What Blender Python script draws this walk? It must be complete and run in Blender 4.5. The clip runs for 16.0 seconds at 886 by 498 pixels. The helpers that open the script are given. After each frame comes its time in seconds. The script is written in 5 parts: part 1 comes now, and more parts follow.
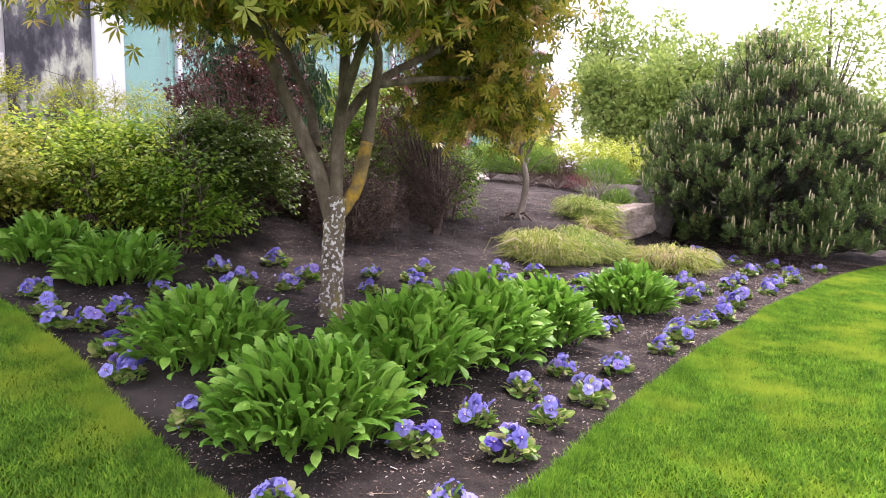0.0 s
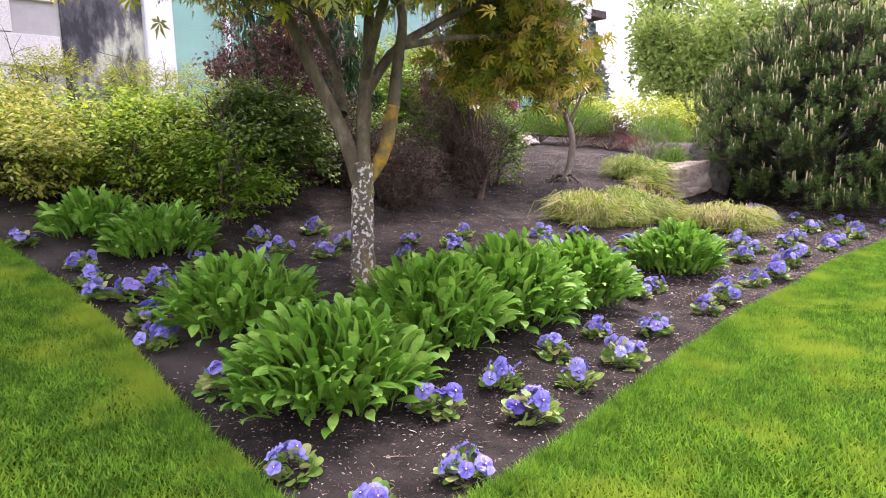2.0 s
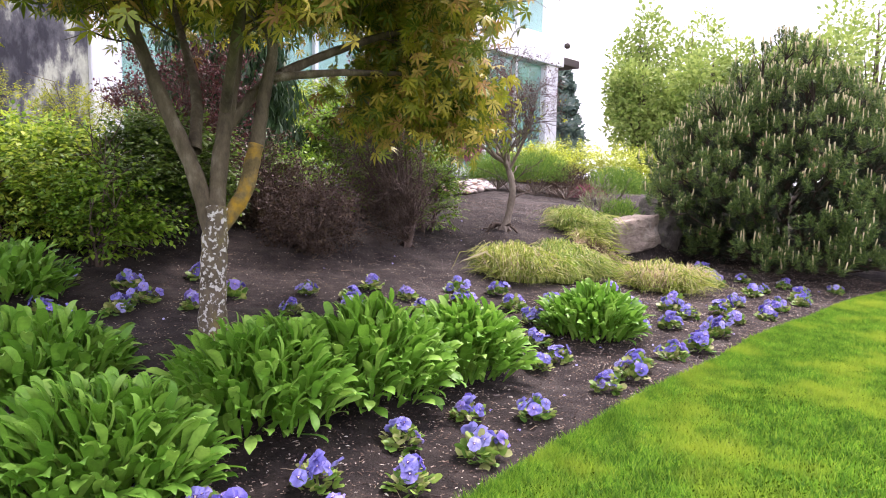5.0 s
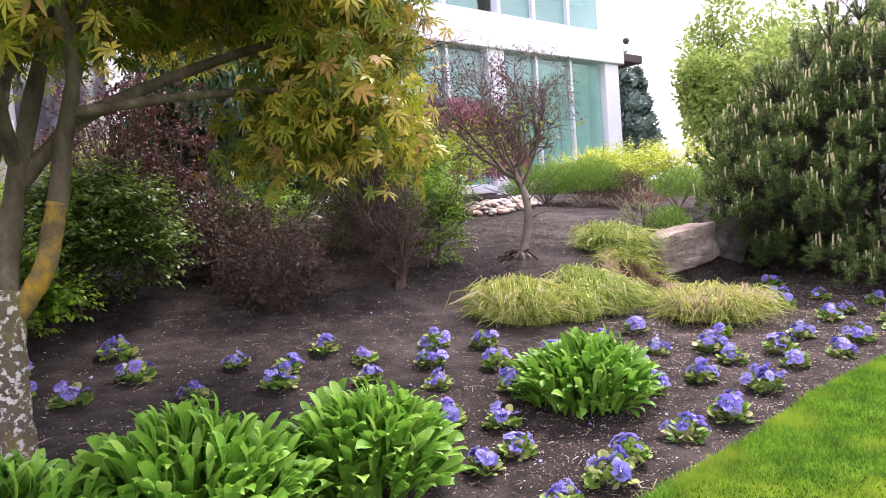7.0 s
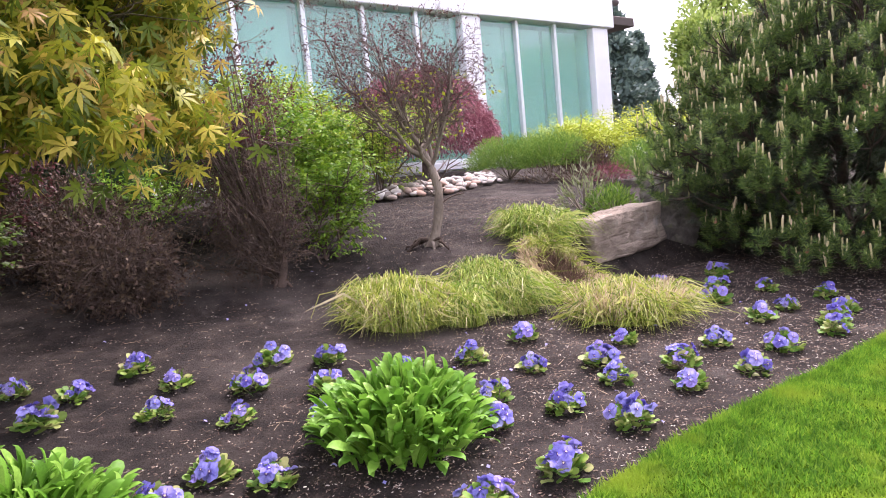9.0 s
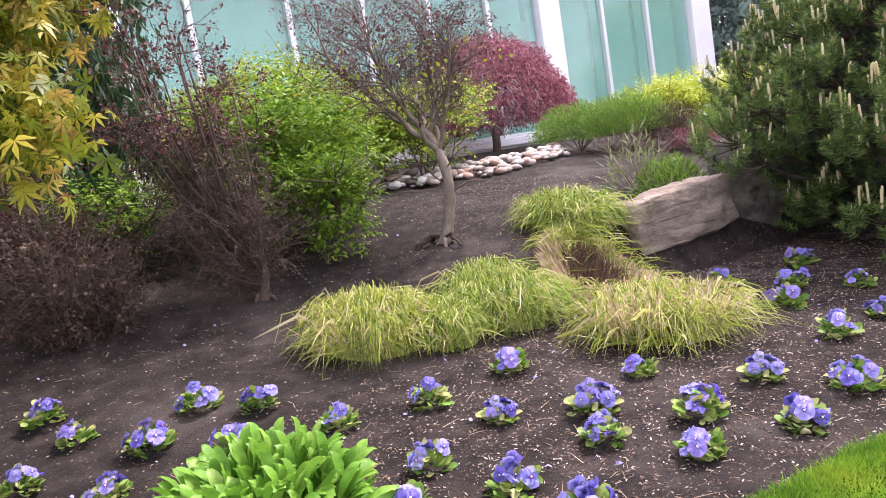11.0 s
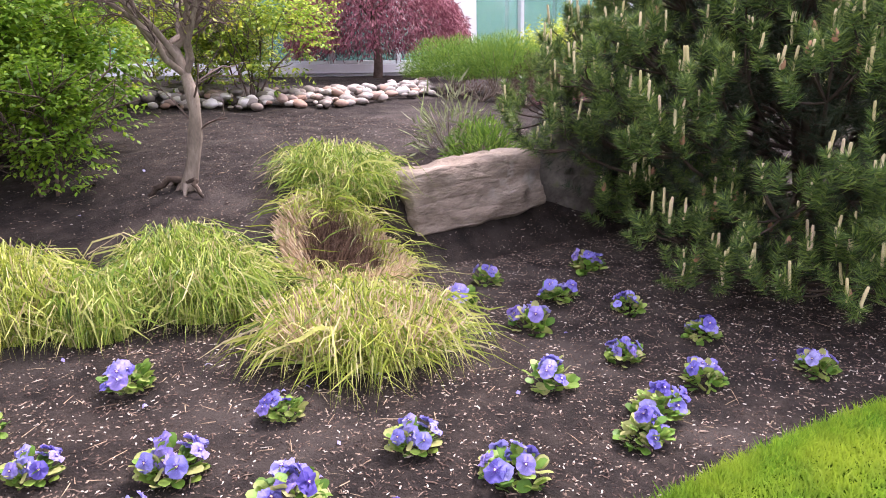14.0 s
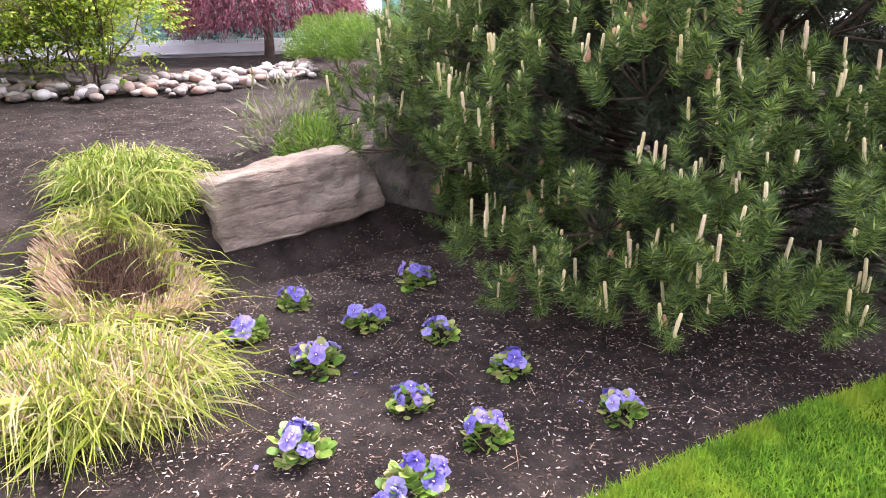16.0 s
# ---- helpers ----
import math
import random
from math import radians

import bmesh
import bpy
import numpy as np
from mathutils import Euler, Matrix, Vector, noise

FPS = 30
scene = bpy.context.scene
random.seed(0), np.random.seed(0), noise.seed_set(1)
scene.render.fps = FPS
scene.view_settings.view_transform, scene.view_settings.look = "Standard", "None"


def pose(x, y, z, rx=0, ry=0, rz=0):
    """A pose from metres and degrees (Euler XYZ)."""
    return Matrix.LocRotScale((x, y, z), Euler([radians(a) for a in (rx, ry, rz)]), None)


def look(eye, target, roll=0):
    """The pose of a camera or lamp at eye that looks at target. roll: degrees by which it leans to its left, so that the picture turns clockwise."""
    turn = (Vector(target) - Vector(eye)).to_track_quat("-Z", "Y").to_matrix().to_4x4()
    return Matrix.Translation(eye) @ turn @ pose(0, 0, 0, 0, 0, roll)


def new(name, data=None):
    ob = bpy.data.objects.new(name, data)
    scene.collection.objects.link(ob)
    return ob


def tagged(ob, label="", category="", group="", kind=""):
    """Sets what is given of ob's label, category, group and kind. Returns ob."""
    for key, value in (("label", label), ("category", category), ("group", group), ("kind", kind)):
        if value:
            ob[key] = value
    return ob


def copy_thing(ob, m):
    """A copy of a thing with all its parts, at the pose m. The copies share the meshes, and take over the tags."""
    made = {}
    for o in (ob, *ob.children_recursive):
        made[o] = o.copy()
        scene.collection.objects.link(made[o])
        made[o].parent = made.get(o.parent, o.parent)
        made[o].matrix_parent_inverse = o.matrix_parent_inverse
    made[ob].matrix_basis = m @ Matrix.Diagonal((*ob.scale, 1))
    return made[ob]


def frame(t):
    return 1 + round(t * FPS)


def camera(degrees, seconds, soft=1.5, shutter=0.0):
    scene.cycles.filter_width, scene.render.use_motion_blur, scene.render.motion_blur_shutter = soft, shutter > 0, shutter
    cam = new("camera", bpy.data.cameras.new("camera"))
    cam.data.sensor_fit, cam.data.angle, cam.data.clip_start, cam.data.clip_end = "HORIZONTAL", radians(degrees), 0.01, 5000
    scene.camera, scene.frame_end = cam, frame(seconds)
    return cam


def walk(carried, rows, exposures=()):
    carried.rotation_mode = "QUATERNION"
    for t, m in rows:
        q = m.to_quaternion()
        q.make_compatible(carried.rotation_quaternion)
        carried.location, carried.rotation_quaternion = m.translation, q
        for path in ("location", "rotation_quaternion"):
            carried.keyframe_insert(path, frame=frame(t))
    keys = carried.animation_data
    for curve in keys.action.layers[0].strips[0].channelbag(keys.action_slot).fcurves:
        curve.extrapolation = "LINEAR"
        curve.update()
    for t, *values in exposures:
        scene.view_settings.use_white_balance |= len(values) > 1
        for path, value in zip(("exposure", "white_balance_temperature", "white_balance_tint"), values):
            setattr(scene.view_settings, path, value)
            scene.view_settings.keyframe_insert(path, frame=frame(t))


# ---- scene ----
cam = camera(65.0, 16.0, 1.0)
PATH = [
    (0, (-1.56, -1.759, 1.293), (-1.302, 0.212, 1.079), 0.6),
    (0.5, (-1.457, -1.758, 1.296), (-1.379, 0.228, 1.072), 1.3),
    (1, (-1.443, -1.752, 1.293), (-1.345, 0.236, 1.091), -0.5),
    (1.5, (-1.462, -1.762, 1.292), (-1.33, 0.221, 1.065), 1.4),
    (1.9, (-1.376, -1.741, 1.261), (-1.353, 0.237, 0.967), -1.8),
    (2, (-1.359, -1.706, 1.249), (-1.273, 0.269, 0.946), -1.6),
    (2.5, (-1.359, -1.712, 1.164), (-1.259, 0.268, 0.897), -1.9),
    (3, (-1.366, -1.648, 1.091), (-1.168, 0.309, 0.726), -0.4),
    (3.5, (-1.359, -1.533, 1.212), (-1.109, 0.412, 0.82), -0.7),
    (4, (-1.193, -1.428, 1.252), (-0.869, 0.512, 0.895), -0.4),
    (4.2, (-1.086, -1.413, 1.264), (-0.806, 0.549, 0.999), 2.5),
    (6.3, (0.097, -0.299, 1.338), (0.023, 1.693, 1.176), -4.4),
    (6.5, (0.195, -0.154, 1.389), (0.215, 1.837, 1.202), -4.8),
    (7, (0.456, 0.07, 1.372), (0.327, 2.062, 1.237), -4.4),
    (7.5, (0.829, 0.28, 1.354), (0.747, 2.27, 1.174), -7.4),
    (8, (1.107, 0.616, 1.361), (1.144, 2.609, 1.19), -5.0),
    (8.5, (1.349, 0.867, 1.36), (1.409, 2.849, 1.095), -7.1),
    (8.7, (1.454, 0.942, 1.375), (1.381, 2.929, 1.164), -5.6),
    (10.8, (2.381, 2.133, 1.37), (1.895, 4.057, 1.12), -8.6),
    (11, (2.429, 2.236, 1.368), (1.904, 4.151, 1.125), -9.3),
    (11.5, (2.516, 2.564, 1.434), (1.979, 4.474, 1.182), -5.3),
    (12, (2.694, 2.782, 1.432), (2.251, 4.701, 1.088), -5.2),
    (12.5, (2.95, 2.976, 1.474), (2.497, 4.891, 1.119), -5.2),
    (13, (3.112, 3.119, 1.454), (2.703, 5.035, 1.054), -5.6),
    (13.5, (3.336, 3.384, 1.459), (3.008, 5.294, 0.968), -6.0),
    (14, (3.522, 3.522, 1.44), (3.189, 5.433, 0.955), -1.2),
    (14.5, (3.698, 3.684, 1.487), (3.47, 5.615, 1.019), -0.5),
    (14.9, (3.796, 3.857, 1.52), (3.399, 5.779, 1.137), -0.8),
    (15, (3.811, 3.91, 1.538), (3.482, 5.847, 1.16), 1.0),
    (15.5, (4.015, 4.061, 1.515), (3.668, 5.98, 1.072), -1.3),
    (16, (4.287, 4.24, 1.527), (4.1, 6.15, 0.964), -2.1),
]
walk(cam, [(t, look(eye, target, roll)) for t, eye, target, roll in PATH], ((0, 1.02, 6350, 34), (11, 1.02, 6350, 34), (14.5, 1.12, 6350, 34), (16, 1.38, 6350, 34)))

# ---- world and light ----
world = bpy.data.worlds.new("overcast_sky")
scene.world = world
world.use_nodes = True
wn, wl = world.node_tree.nodes, world.node_tree.links
sky = wn.new("ShaderNodeTexSky")
sky.sky_type, sky.sun_disc = "NISHITA", False
sky.sun_elevation, sky.sun_rotation = radians(56), radians(40)
sky.air_density, sky.dust_density = 1.0, 4.0
veil = wn.new("ShaderNodeMix")
veil.data_type = "RGBA"
veil.inputs[0].default_value = 0.72
veil.inputs[7].default_value = (10.2, 10.4, 10.9, 1)
wl.new(sky.outputs[0], veil.inputs[6])
wl.new(veil.outputs[2], wn["Background"].inputs[0])
wn["Background"].inputs[1].default_value = 0.15
sun_data = bpy.data.lights.new("sun", "SUN")
sun_data.energy, sun_data.angle, sun_data.color = 3.6, radians(12), (1.0, 0.95, 0.86)
sun = new("sun", sun_data)
sun.matrix_world = look((5.05, 6.0, 11.6), (0, 0, 0))


# ---- materials ----
def nodes_of(name):
    m = bpy.data.materials.new(name)
    m.use_nodes = True
    return m, m.node_tree.nodes, m.node_tree.links, m.node_tree.nodes["Principled BSDF"]


def ramp_node(n, stops):
    r = n.new("ShaderNodeValToRGB")
    while len(r.color_ramp.elements) < len(stops):
        r.color_ramp.elements.new(0.5)
    for e, (p, c) in zip(r.color_ramp.elements, stops):
        e.position, e.color = p, (*c, 1)
    return r


def noise_node(n, l, scale, detail=5, rough=0.6, stretch=None):
    tex = n.new("ShaderNodeTexNoise")
    tex.inputs["Scale"].default_value, tex.inputs["Detail"].default_value, tex.inputs["Roughness"].default_value = scale, detail, rough
    co = n.new("ShaderNodeTexCoord")
    if stretch:
        mp = n.new("ShaderNodeMapping")
        mp.inputs["Scale"].default_value = stretch
        l.new(co.outputs["Object"], mp.inputs[0])
        l.new(mp.outputs[0], tex.inputs["Vector"])
    else:
        l.new(co.outputs["Object"], tex.inputs["Vector"])
    return tex


def mixed(n, l, a, b, fac, mode="MIX"):
    m = n.new("ShaderNodeMix")
    m.data_type, m.blend_type = "RGBA", mode
    for i, v in ((0, fac), (6, a), (7, b)):
        if isinstance(v, (int, float)):
            m.inputs[i].default_value = v
        elif isinstance(v, tuple):
            m.inputs[i].default_value = (*v, 1)
        else:
            l.new(v, m.inputs[i])
    return m.outputs[2]


def leaf_material(name, colours, rough=0.5, through_light=0.3, by_object=False, patch=None):
    """Leaves: each takes its own tint out of the colours, with fine mottling, and lets some light through."""
    m, n, l, p = nodes_of(name)
    if by_object:
        own = n.new("ShaderNodeObjectInfo").outputs["Random"]
    else:
        own = n.new("ShaderNodeNewGeometry").outputs["Random Per Island"]
    k = len(colours) - 1
    r = ramp_node(n, [(i / k, c) for i, c in enumerate(colours)])
    l.new(own, r.inputs[0])
    t = noise_node(n, l, 30, 3)
    shade = ramp_node(n, [(0.3, (0.72, 0.74, 0.7)), (0.7, (1.12, 1.1, 1.05))])
    l.new(t.outputs[0], shade.inputs[0])
    col = mixed(n, l, r.outputs[0], shade.outputs[0], 1.0, "MULTIPLY")
    if patch:
        fine = noise_node(n, l, 7, 4)
        dim = ramp_node(n, [(0.36, (0.62, 0.68, 0.58)), (0.64, (1.2, 1.15, 1.1))])
        l.new(fine.outputs[0], dim.inputs[0])
        col = mixed(n, l, col, dim.outputs[0], 1.0, "MULTIPLY")
        big = noise_node(n, l, patch[1], 3)
        where = ramp_node(n, [(0.5, (0, 0, 0)), (0.68, (1, 1, 1))])
        l.new(big.outputs[0], where.inputs[0])
        col = mixed(n, l, col, patch[0], where.outputs[0])
    l.new(col, p.inputs["Base Color"])
    p.inputs["Roughness"].default_value = rough
    p.inputs["Specular IOR Level"].default_value = 0.35
    tr = n.new("ShaderNodeBsdfTranslucent")
    l.new(col, tr.inputs[0])
    mx = n.new("ShaderNodeMixShader")
    mx.inputs[0].default_value = through_light
    l.new(p.outputs[0], mx.inputs[1])
    l.new(tr.outputs[0], mx.inputs[2])
    l.new(mx.outputs[0], n["Material Output"].inputs[0])
    return m


def rough_material(name, stops, scale, rough=0.85, bump=0.3, bump_scale=None, stretch=None, dist=0.02, second=None, gloss=0.3):
    """Ground, bark, stone: colour by noise at two scales, with relief."""
    m, n, l, p = nodes_of(name)
    a = noise_node(n, l, scale, 6, 0.62, stretch)
    r = ramp_node(n, stops)
    l.new(a.outputs[0], r.inputs[0])
    col = r.outputs[0]
    b = noise_node(n, l, (bump_scale or scale * 4), 8, 0.7, stretch)
    g = ramp_node(n, [(0.3, (0.7, 0.7, 0.7)), (0.7, (1.2, 1.2, 1.2))])
    l.new(b.outputs[0], g.inputs[0])
    col = mixed(n, l, col, g.outputs[0], 1.0, "MULTIPLY")
    if second:
        colour, low, high, sc = second
        c = noise_node(n, l, sc, 4, 0.6)
        q = ramp_node(n, [(low, (0, 0, 0)), (high, (1, 1, 1))])
        l.new(c.outputs[0], q.inputs[0])
        col = mixed(n, l, col, colour, q.outputs[0])
    l.new(col, p.inputs["Base Color"])
    p.inputs["Roughness"].default_value, p.inputs["Specular IOR Level"].default_value = rough, gloss
    bm_ = n.new("ShaderNodeBump")
    bm_.inputs["Strength"].default_value, bm_.inputs["Distance"].default_value = bump, dist
    l.new(b.outputs[0], bm_.inputs["Height"])
    l.new(bm_.outputs[0], p.inputs["Normal"])
    return m


def plain_material(name, colour, rough=0.5, metal=0.0, wear=0.08, scale=6.0):
    m, n, l, p = nodes_of(name)
    t = noise_node(n, l, scale, 6)
    r = ramp_node(n, [(0.3, tuple(c * (1 - wear) for c in colour)), (0.7, tuple(min(1, c * (1 + wear)) for c in colour))])
    l.new(t.outputs[0], r.inputs[0])
    l.new(r.outputs[0], p.inputs["Base Color"])
    p.inputs["Roughness"].default_value, p.inputs["Metallic"].default_value = rough, metal
    return m


SOIL = rough_material("dark_mulch_soil", [(0.3, (0.009, 0.007, 0.0056)), (0.5, (0.027, 0.0205, 0.0165)), (0.72, (0.066, 0.052, 0.042))], 5.5, 0.95, 1.0, 70, None, 0.03,
                      ((0.085, 0.072, 0.062), 0.52, 0.7, 0.9))
# turf sheet darker than its blades, painting the shade in the gaps between them
TURF = rough_material("mown_turf", [(0.3, (0.03, 0.075, 0.004)), (0.5, (0.055, 0.12, 0.006)), (0.72, (0.1, 0.17, 0.01))], 1.3, 1.0, 1.0, 90, None, 0.03, None, 0.0)
GRASS = leaf_material("lawn_grass", [(0.06, 0.18, 0.014), (0.11, 0.28, 0.02), (0.17, 0.37, 0.028), (0.28, 0.46, 0.045)], 0.8, 0.42, False, ((0.31, 0.43, 0.035), 1.6))
CHIP = leaf_material("mulch_chips", [(0.03, 0.02, 0.016), (0.06, 0.04, 0.032), (0.09, 0.062, 0.048), (0.15, 0.1, 0.08), (0.08, 0.055, 0.044), (0.22, 0.16, 0.125), (0.33, 0.26, 0.205), (0.62, 0.58, 0.52)], 0.85, 0.0)
DRY = leaf_material("dry_stems", [(0.22, 0.15, 0.10), (0.38, 0.29, 0.2), (0.5, 0.4, 0.28)], 0.8, 0.1)
CLUMP = leaf_material("perennial_leaf", [(0.09, 0.245, 0.022), (0.13, 0.32, 0.03), (0.175, 0.39, 0.042), (0.27, 0.48, 0.08)], 0.42, 0.38, True)
CLUMP_LOW = leaf_material("perennial_lower_leaf", [(0.09, 0.245, 0.022), (0.13, 0.32, 0.03), (0.175, 0.39, 0.042), (0.27, 0.48, 0.08)], 0.52, 0.3)
PANSY_LEAF = leaf_material("pansy_leaf", [(0.08, 0.2, 0.03), (0.15, 0.3, 0.045), (0.27, 0.4, 0.075), (0.4, 0.4, 0.17)], 0.5, 0.25)
PETAL = leaf_material("pansy_petal", [(0.12, 0.09, 0.44), (0.23, 0.21, 0.66), (0.3, 0.29, 0.75), (0.38, 0.37, 0.82), (0.32, 0.25, 0.68), (0.46, 0.46, 0.85)], 0.6, 0.3, True)
PETAL_BIT = leaf_material("fallen_petal", [(0.3, 0.28, 0.7), (0.5, 0.48, 0.8)], 0.7, 0.2)
EYE = plain_material("pansy_eye", (0.07, 0.02, 0.25), 0.6)
POLLEN = plain_material("pansy_centre", (0.8, 0.72, 0.35), 0.6)
SEDGE = leaf_material("sedge_blade", [(0.08, 0.14, 0.02), (0.24, 0.33, 0.04), (0.4, 0.48, 0.07), (0.53, 0.56, 0.16), (0.6, 0.53, 0.33)], 0.5, 0.3)
SEDGE_GREEN = leaf_material("green_sedge_blade", [(0.06, 0.125, 0.02), (0.17, 0.29, 0.035), (0.32, 0.44, 0.06), (0.46, 0.51, 0.15), (0.56, 0.48, 0.28)], 0.5, 0.3)
DEAD = leaf_material("dead_sedge_base", [(0.07, 0.04, 0.03), (0.14, 0.085, 0.06), (0.3, 0.2, 0.15)], 0.85, 0.1)
STRAW = leaf_material("cut_straw", [(0.34, 0.23, 0.16), (0.62, 0.48, 0.34), (0.78, 0.65, 0.48)], 0.8, 0.3)
NEEDLE = leaf_material("pine_needle", [(0.03, 0.07, 0.026), (0.072, 0.14, 0.042), (0.145, 0.24, 0.056), (0.3, 0.4, 0.095)], 0.4, 0.28)
# inner pine needles: the shade inside the crown is put into their colour
SHADED_NEEDLE = leaf_material("shaded_inner_needle", [(0.012, 0.026, 0.013), (0.026, 0.048, 0.022), (0.05, 0.045, 0.024)], 0.5, 0.15)
CANDLE = leaf_material("pine_candle", [(0.52, 0.46, 0.24), (0.64, 0.56, 0.36), (0.6, 0.46, 0.34)], 0.7, 0.1, True)
CONE = leaf_material("pollen_cone", [(0.36, 0.18, 0.12), (0.45, 0.26, 0.17)], 0.8, 0.0, True)
MAPLE_LEAF = leaf_material("maple_leaf", [(0.07, 0.11, 0.014), (0.13, 0.19, 0.018), (0.24, 0.28, 0.024), (0.38, 0.37, 0.034), (0.5, 0.42, 0.06), (0.38, 0.2, 0.08)], 0.5, 0.34)
SHRUB_LEAF = leaf_material("shrub_leaf", [(0.1, 0.2, 0.025), (0.22, 0.37, 0.04), (0.38, 0.52, 0.05), (0.55, 0.64, 0.09)], 0.5, 0.42)
# darker green that carries most of the maple's shade in the leaf colour
SHADE_LEAF = leaf_material("shaded_shrub_leaf", [(0.05, 0.1, 0.02), (0.1, 0.18, 0.03), (0.18, 0.28, 0.045)], 0.45, 0.35)
SHRUB_BRIGHT = leaf_material("bright_shrub_leaf", [(0.09, 0.21, 0.02), (0.18, 0.35, 0.03), (0.31, 0.48, 0.04)], 0.45, 0.4)
OLIVE_LEAF = leaf_material("olive_shrub_leaf", [(0.14, 0.2, 0.035), (0.27, 0.34, 0.05), (0.44, 0.48, 0.08), (0.56, 0.5, 0.14)], 0.5, 0.42)
GOLD_LEAF = leaf_material("golden_leaf", [(0.22, 0.30, 0.02), (0.36, 0.42, 0.03), (0.5, 0.5, 0.05)], 0.5, 0.35)
LIME_LEAF = leaf_material("lime_leaf", [(0.12, 0.24, 0.02), (0.24, 0.36, 0.03), (0.4, 0.47, 0.035)], 0.5, 0.35)
PURPLE_LEAF = leaf_material("purple_leaf", [(0.05, 0.02, 0.022), (0.10, 0.035, 0.04), (0.17, 0.055, 0.06), (0.12, 0.07, 0.05)], 0.55, 0.2)
BROWN_LEAF = leaf_material("brown_leaf", [(0.045, 0.028, 0.02), (0.09, 0.055, 0.04), (0.14, 0.10, 0.06)], 0.7, 0.15)
RED_LACE = leaf_material("red_lace_leaf", [(0.15, 0.035, 0.06), (0.25, 0.075, 0.11), (0.34, 0.12, 0.16), (0.42, 0.19, 0.22)], 0.55, 0.3)
CRIMSON = leaf_material("crimson_leaf", [(0.14, 0.04, 0.055), (0.26, 0.08, 0.11), (0.4, 0.14, 0.18)], 0.5, 0.3)
CYPRESS = leaf_material("cypress_spray", [(0.018, 0.05, 0.022), (0.035, 0.085, 0.032), (0.06, 0.12, 0.045)], 0.55, 0.2)
HEATH = leaf_material("heath_needle", [(0.07, 0.17, 0.025), (0.15, 0.29, 0.04), (0.27, 0.42, 0.07)], 0.55, 0.25)
SILVER = leaf_material("grey_green_leaf", [(0.16, 0.17, 0.1), (0.26, 0.28, 0.17), (0.24, 0.33, 0.11)], 0.6, 0.2)
MOUND_LEAF = leaf_material("golden_mound_leaf", [(0.34, 0.44, 0.03), (0.48, 0.58, 0.045), (0.6, 0.66, 0.07)], 0.5, 0.35)
# far foliage: colours lifted to stand in for haze in the air
FAR_LEAF = leaf_material("hazy_distant_leaf", [(0.17, 0.27, 0.06), (0.29, 0.4, 0.09), (0.42, 0.52, 0.15)], 0.6, 0.4)
FAR_DARK = leaf_material("hazy_distant_conifer", [(0.1, 0.16, 0.15), (0.14, 0.21, 0.19), (0.2, 0.28, 0.23)], 0.6, 0.3)
FAR_CONE = leaf_material("hazy_distant_cypress", [(0.18, 0.25, 0.13), (0.26, 0.34, 0.16), (0.34, 0.42, 0.2)], 0.6, 0.4)
MAPLE_BARK = rough_material("lichened_bark", [(0.3, (0.055, 0.045, 0.028)), (0.5, (0.12, 0.1, 0.065)), (0.68, (0.2, 0.17, 0.05))], 7, 0.9, 0.8, 60, (1, 1, 0.5), 0.012, ((0.5, 0.5, 0.45), 0.54, 0.585, 34))
MOSS_BARK = rough_material("orange_lichen_bark", [(0.3, (0.09, 0.07, 0.03)), (0.6, (0.2, 0.15, 0.06))], 9, 0.95, 0.7, 60, None, 0.01, ((0.36, 0.22, 0.02), 0.46, 0.62, 7))
LIMB_BARK = rough_material("grey_brown_bark", [(0.3, (0.045, 0.036, 0.022)), (0.55, (0.12, 0.1, 0.062)), (0.75, (0.24, 0.21, 0.15))], 8, 0.95, 1.0, 50, (1, 1, 0.4), 0.01)
HEAD_TWIG = rough_material("grey_brown_twig", [(0.3, (0.07, 0.05, 0.042)), (0.7, (0.19, 0.145, 0.12))], 10, 0.9, 0.4, 60)
TWIG = rough_material("brown_twig", [(0.3, (0.06, 0.042, 0.034)), (0.7, (0.16, 0.12, 0.095))], 10, 0.9, 0.4, 60)
PINE_BARK = rough_material("dark_pine_bark", [(0.3, (0.025, 0.018, 0.013)), (0.7, (0.09, 0.065, 0.048))], 12, 0.95, 0.7, 60)
PALE_BARK = rough_material("pale_bark", [(0.3, (0.12, 0.096, 0.074)), (0.7, (0.29, 0.245, 0.195))], 9, 0.9, 0.6, 50, (1, 1, 0.4), 0.01)
ROCK = rough_material("banded_brown_rock", [(0.25, (0.14, 0.11, 0.083)), (0.5, (0.28, 0.23, 0.18)), (0.75, (0.44, 0.385, 0.315))], 2.6, 0.9, 1.0, 18, (1, 1, 3.2), 0.03, ((0.42, 0.4, 0.36), 0.6, 0.75, 3.0))
GREY_ROCK = rough_material("grey_mossy_rock", [(0.25, (0.06, 0.054, 0.046)), (0.75, (0.22, 0.2, 0.17))], 4, 0.9, 0.9, 24, None, 0.03, ((0.14, 0.16, 0.06), 0.55, 0.7, 5))


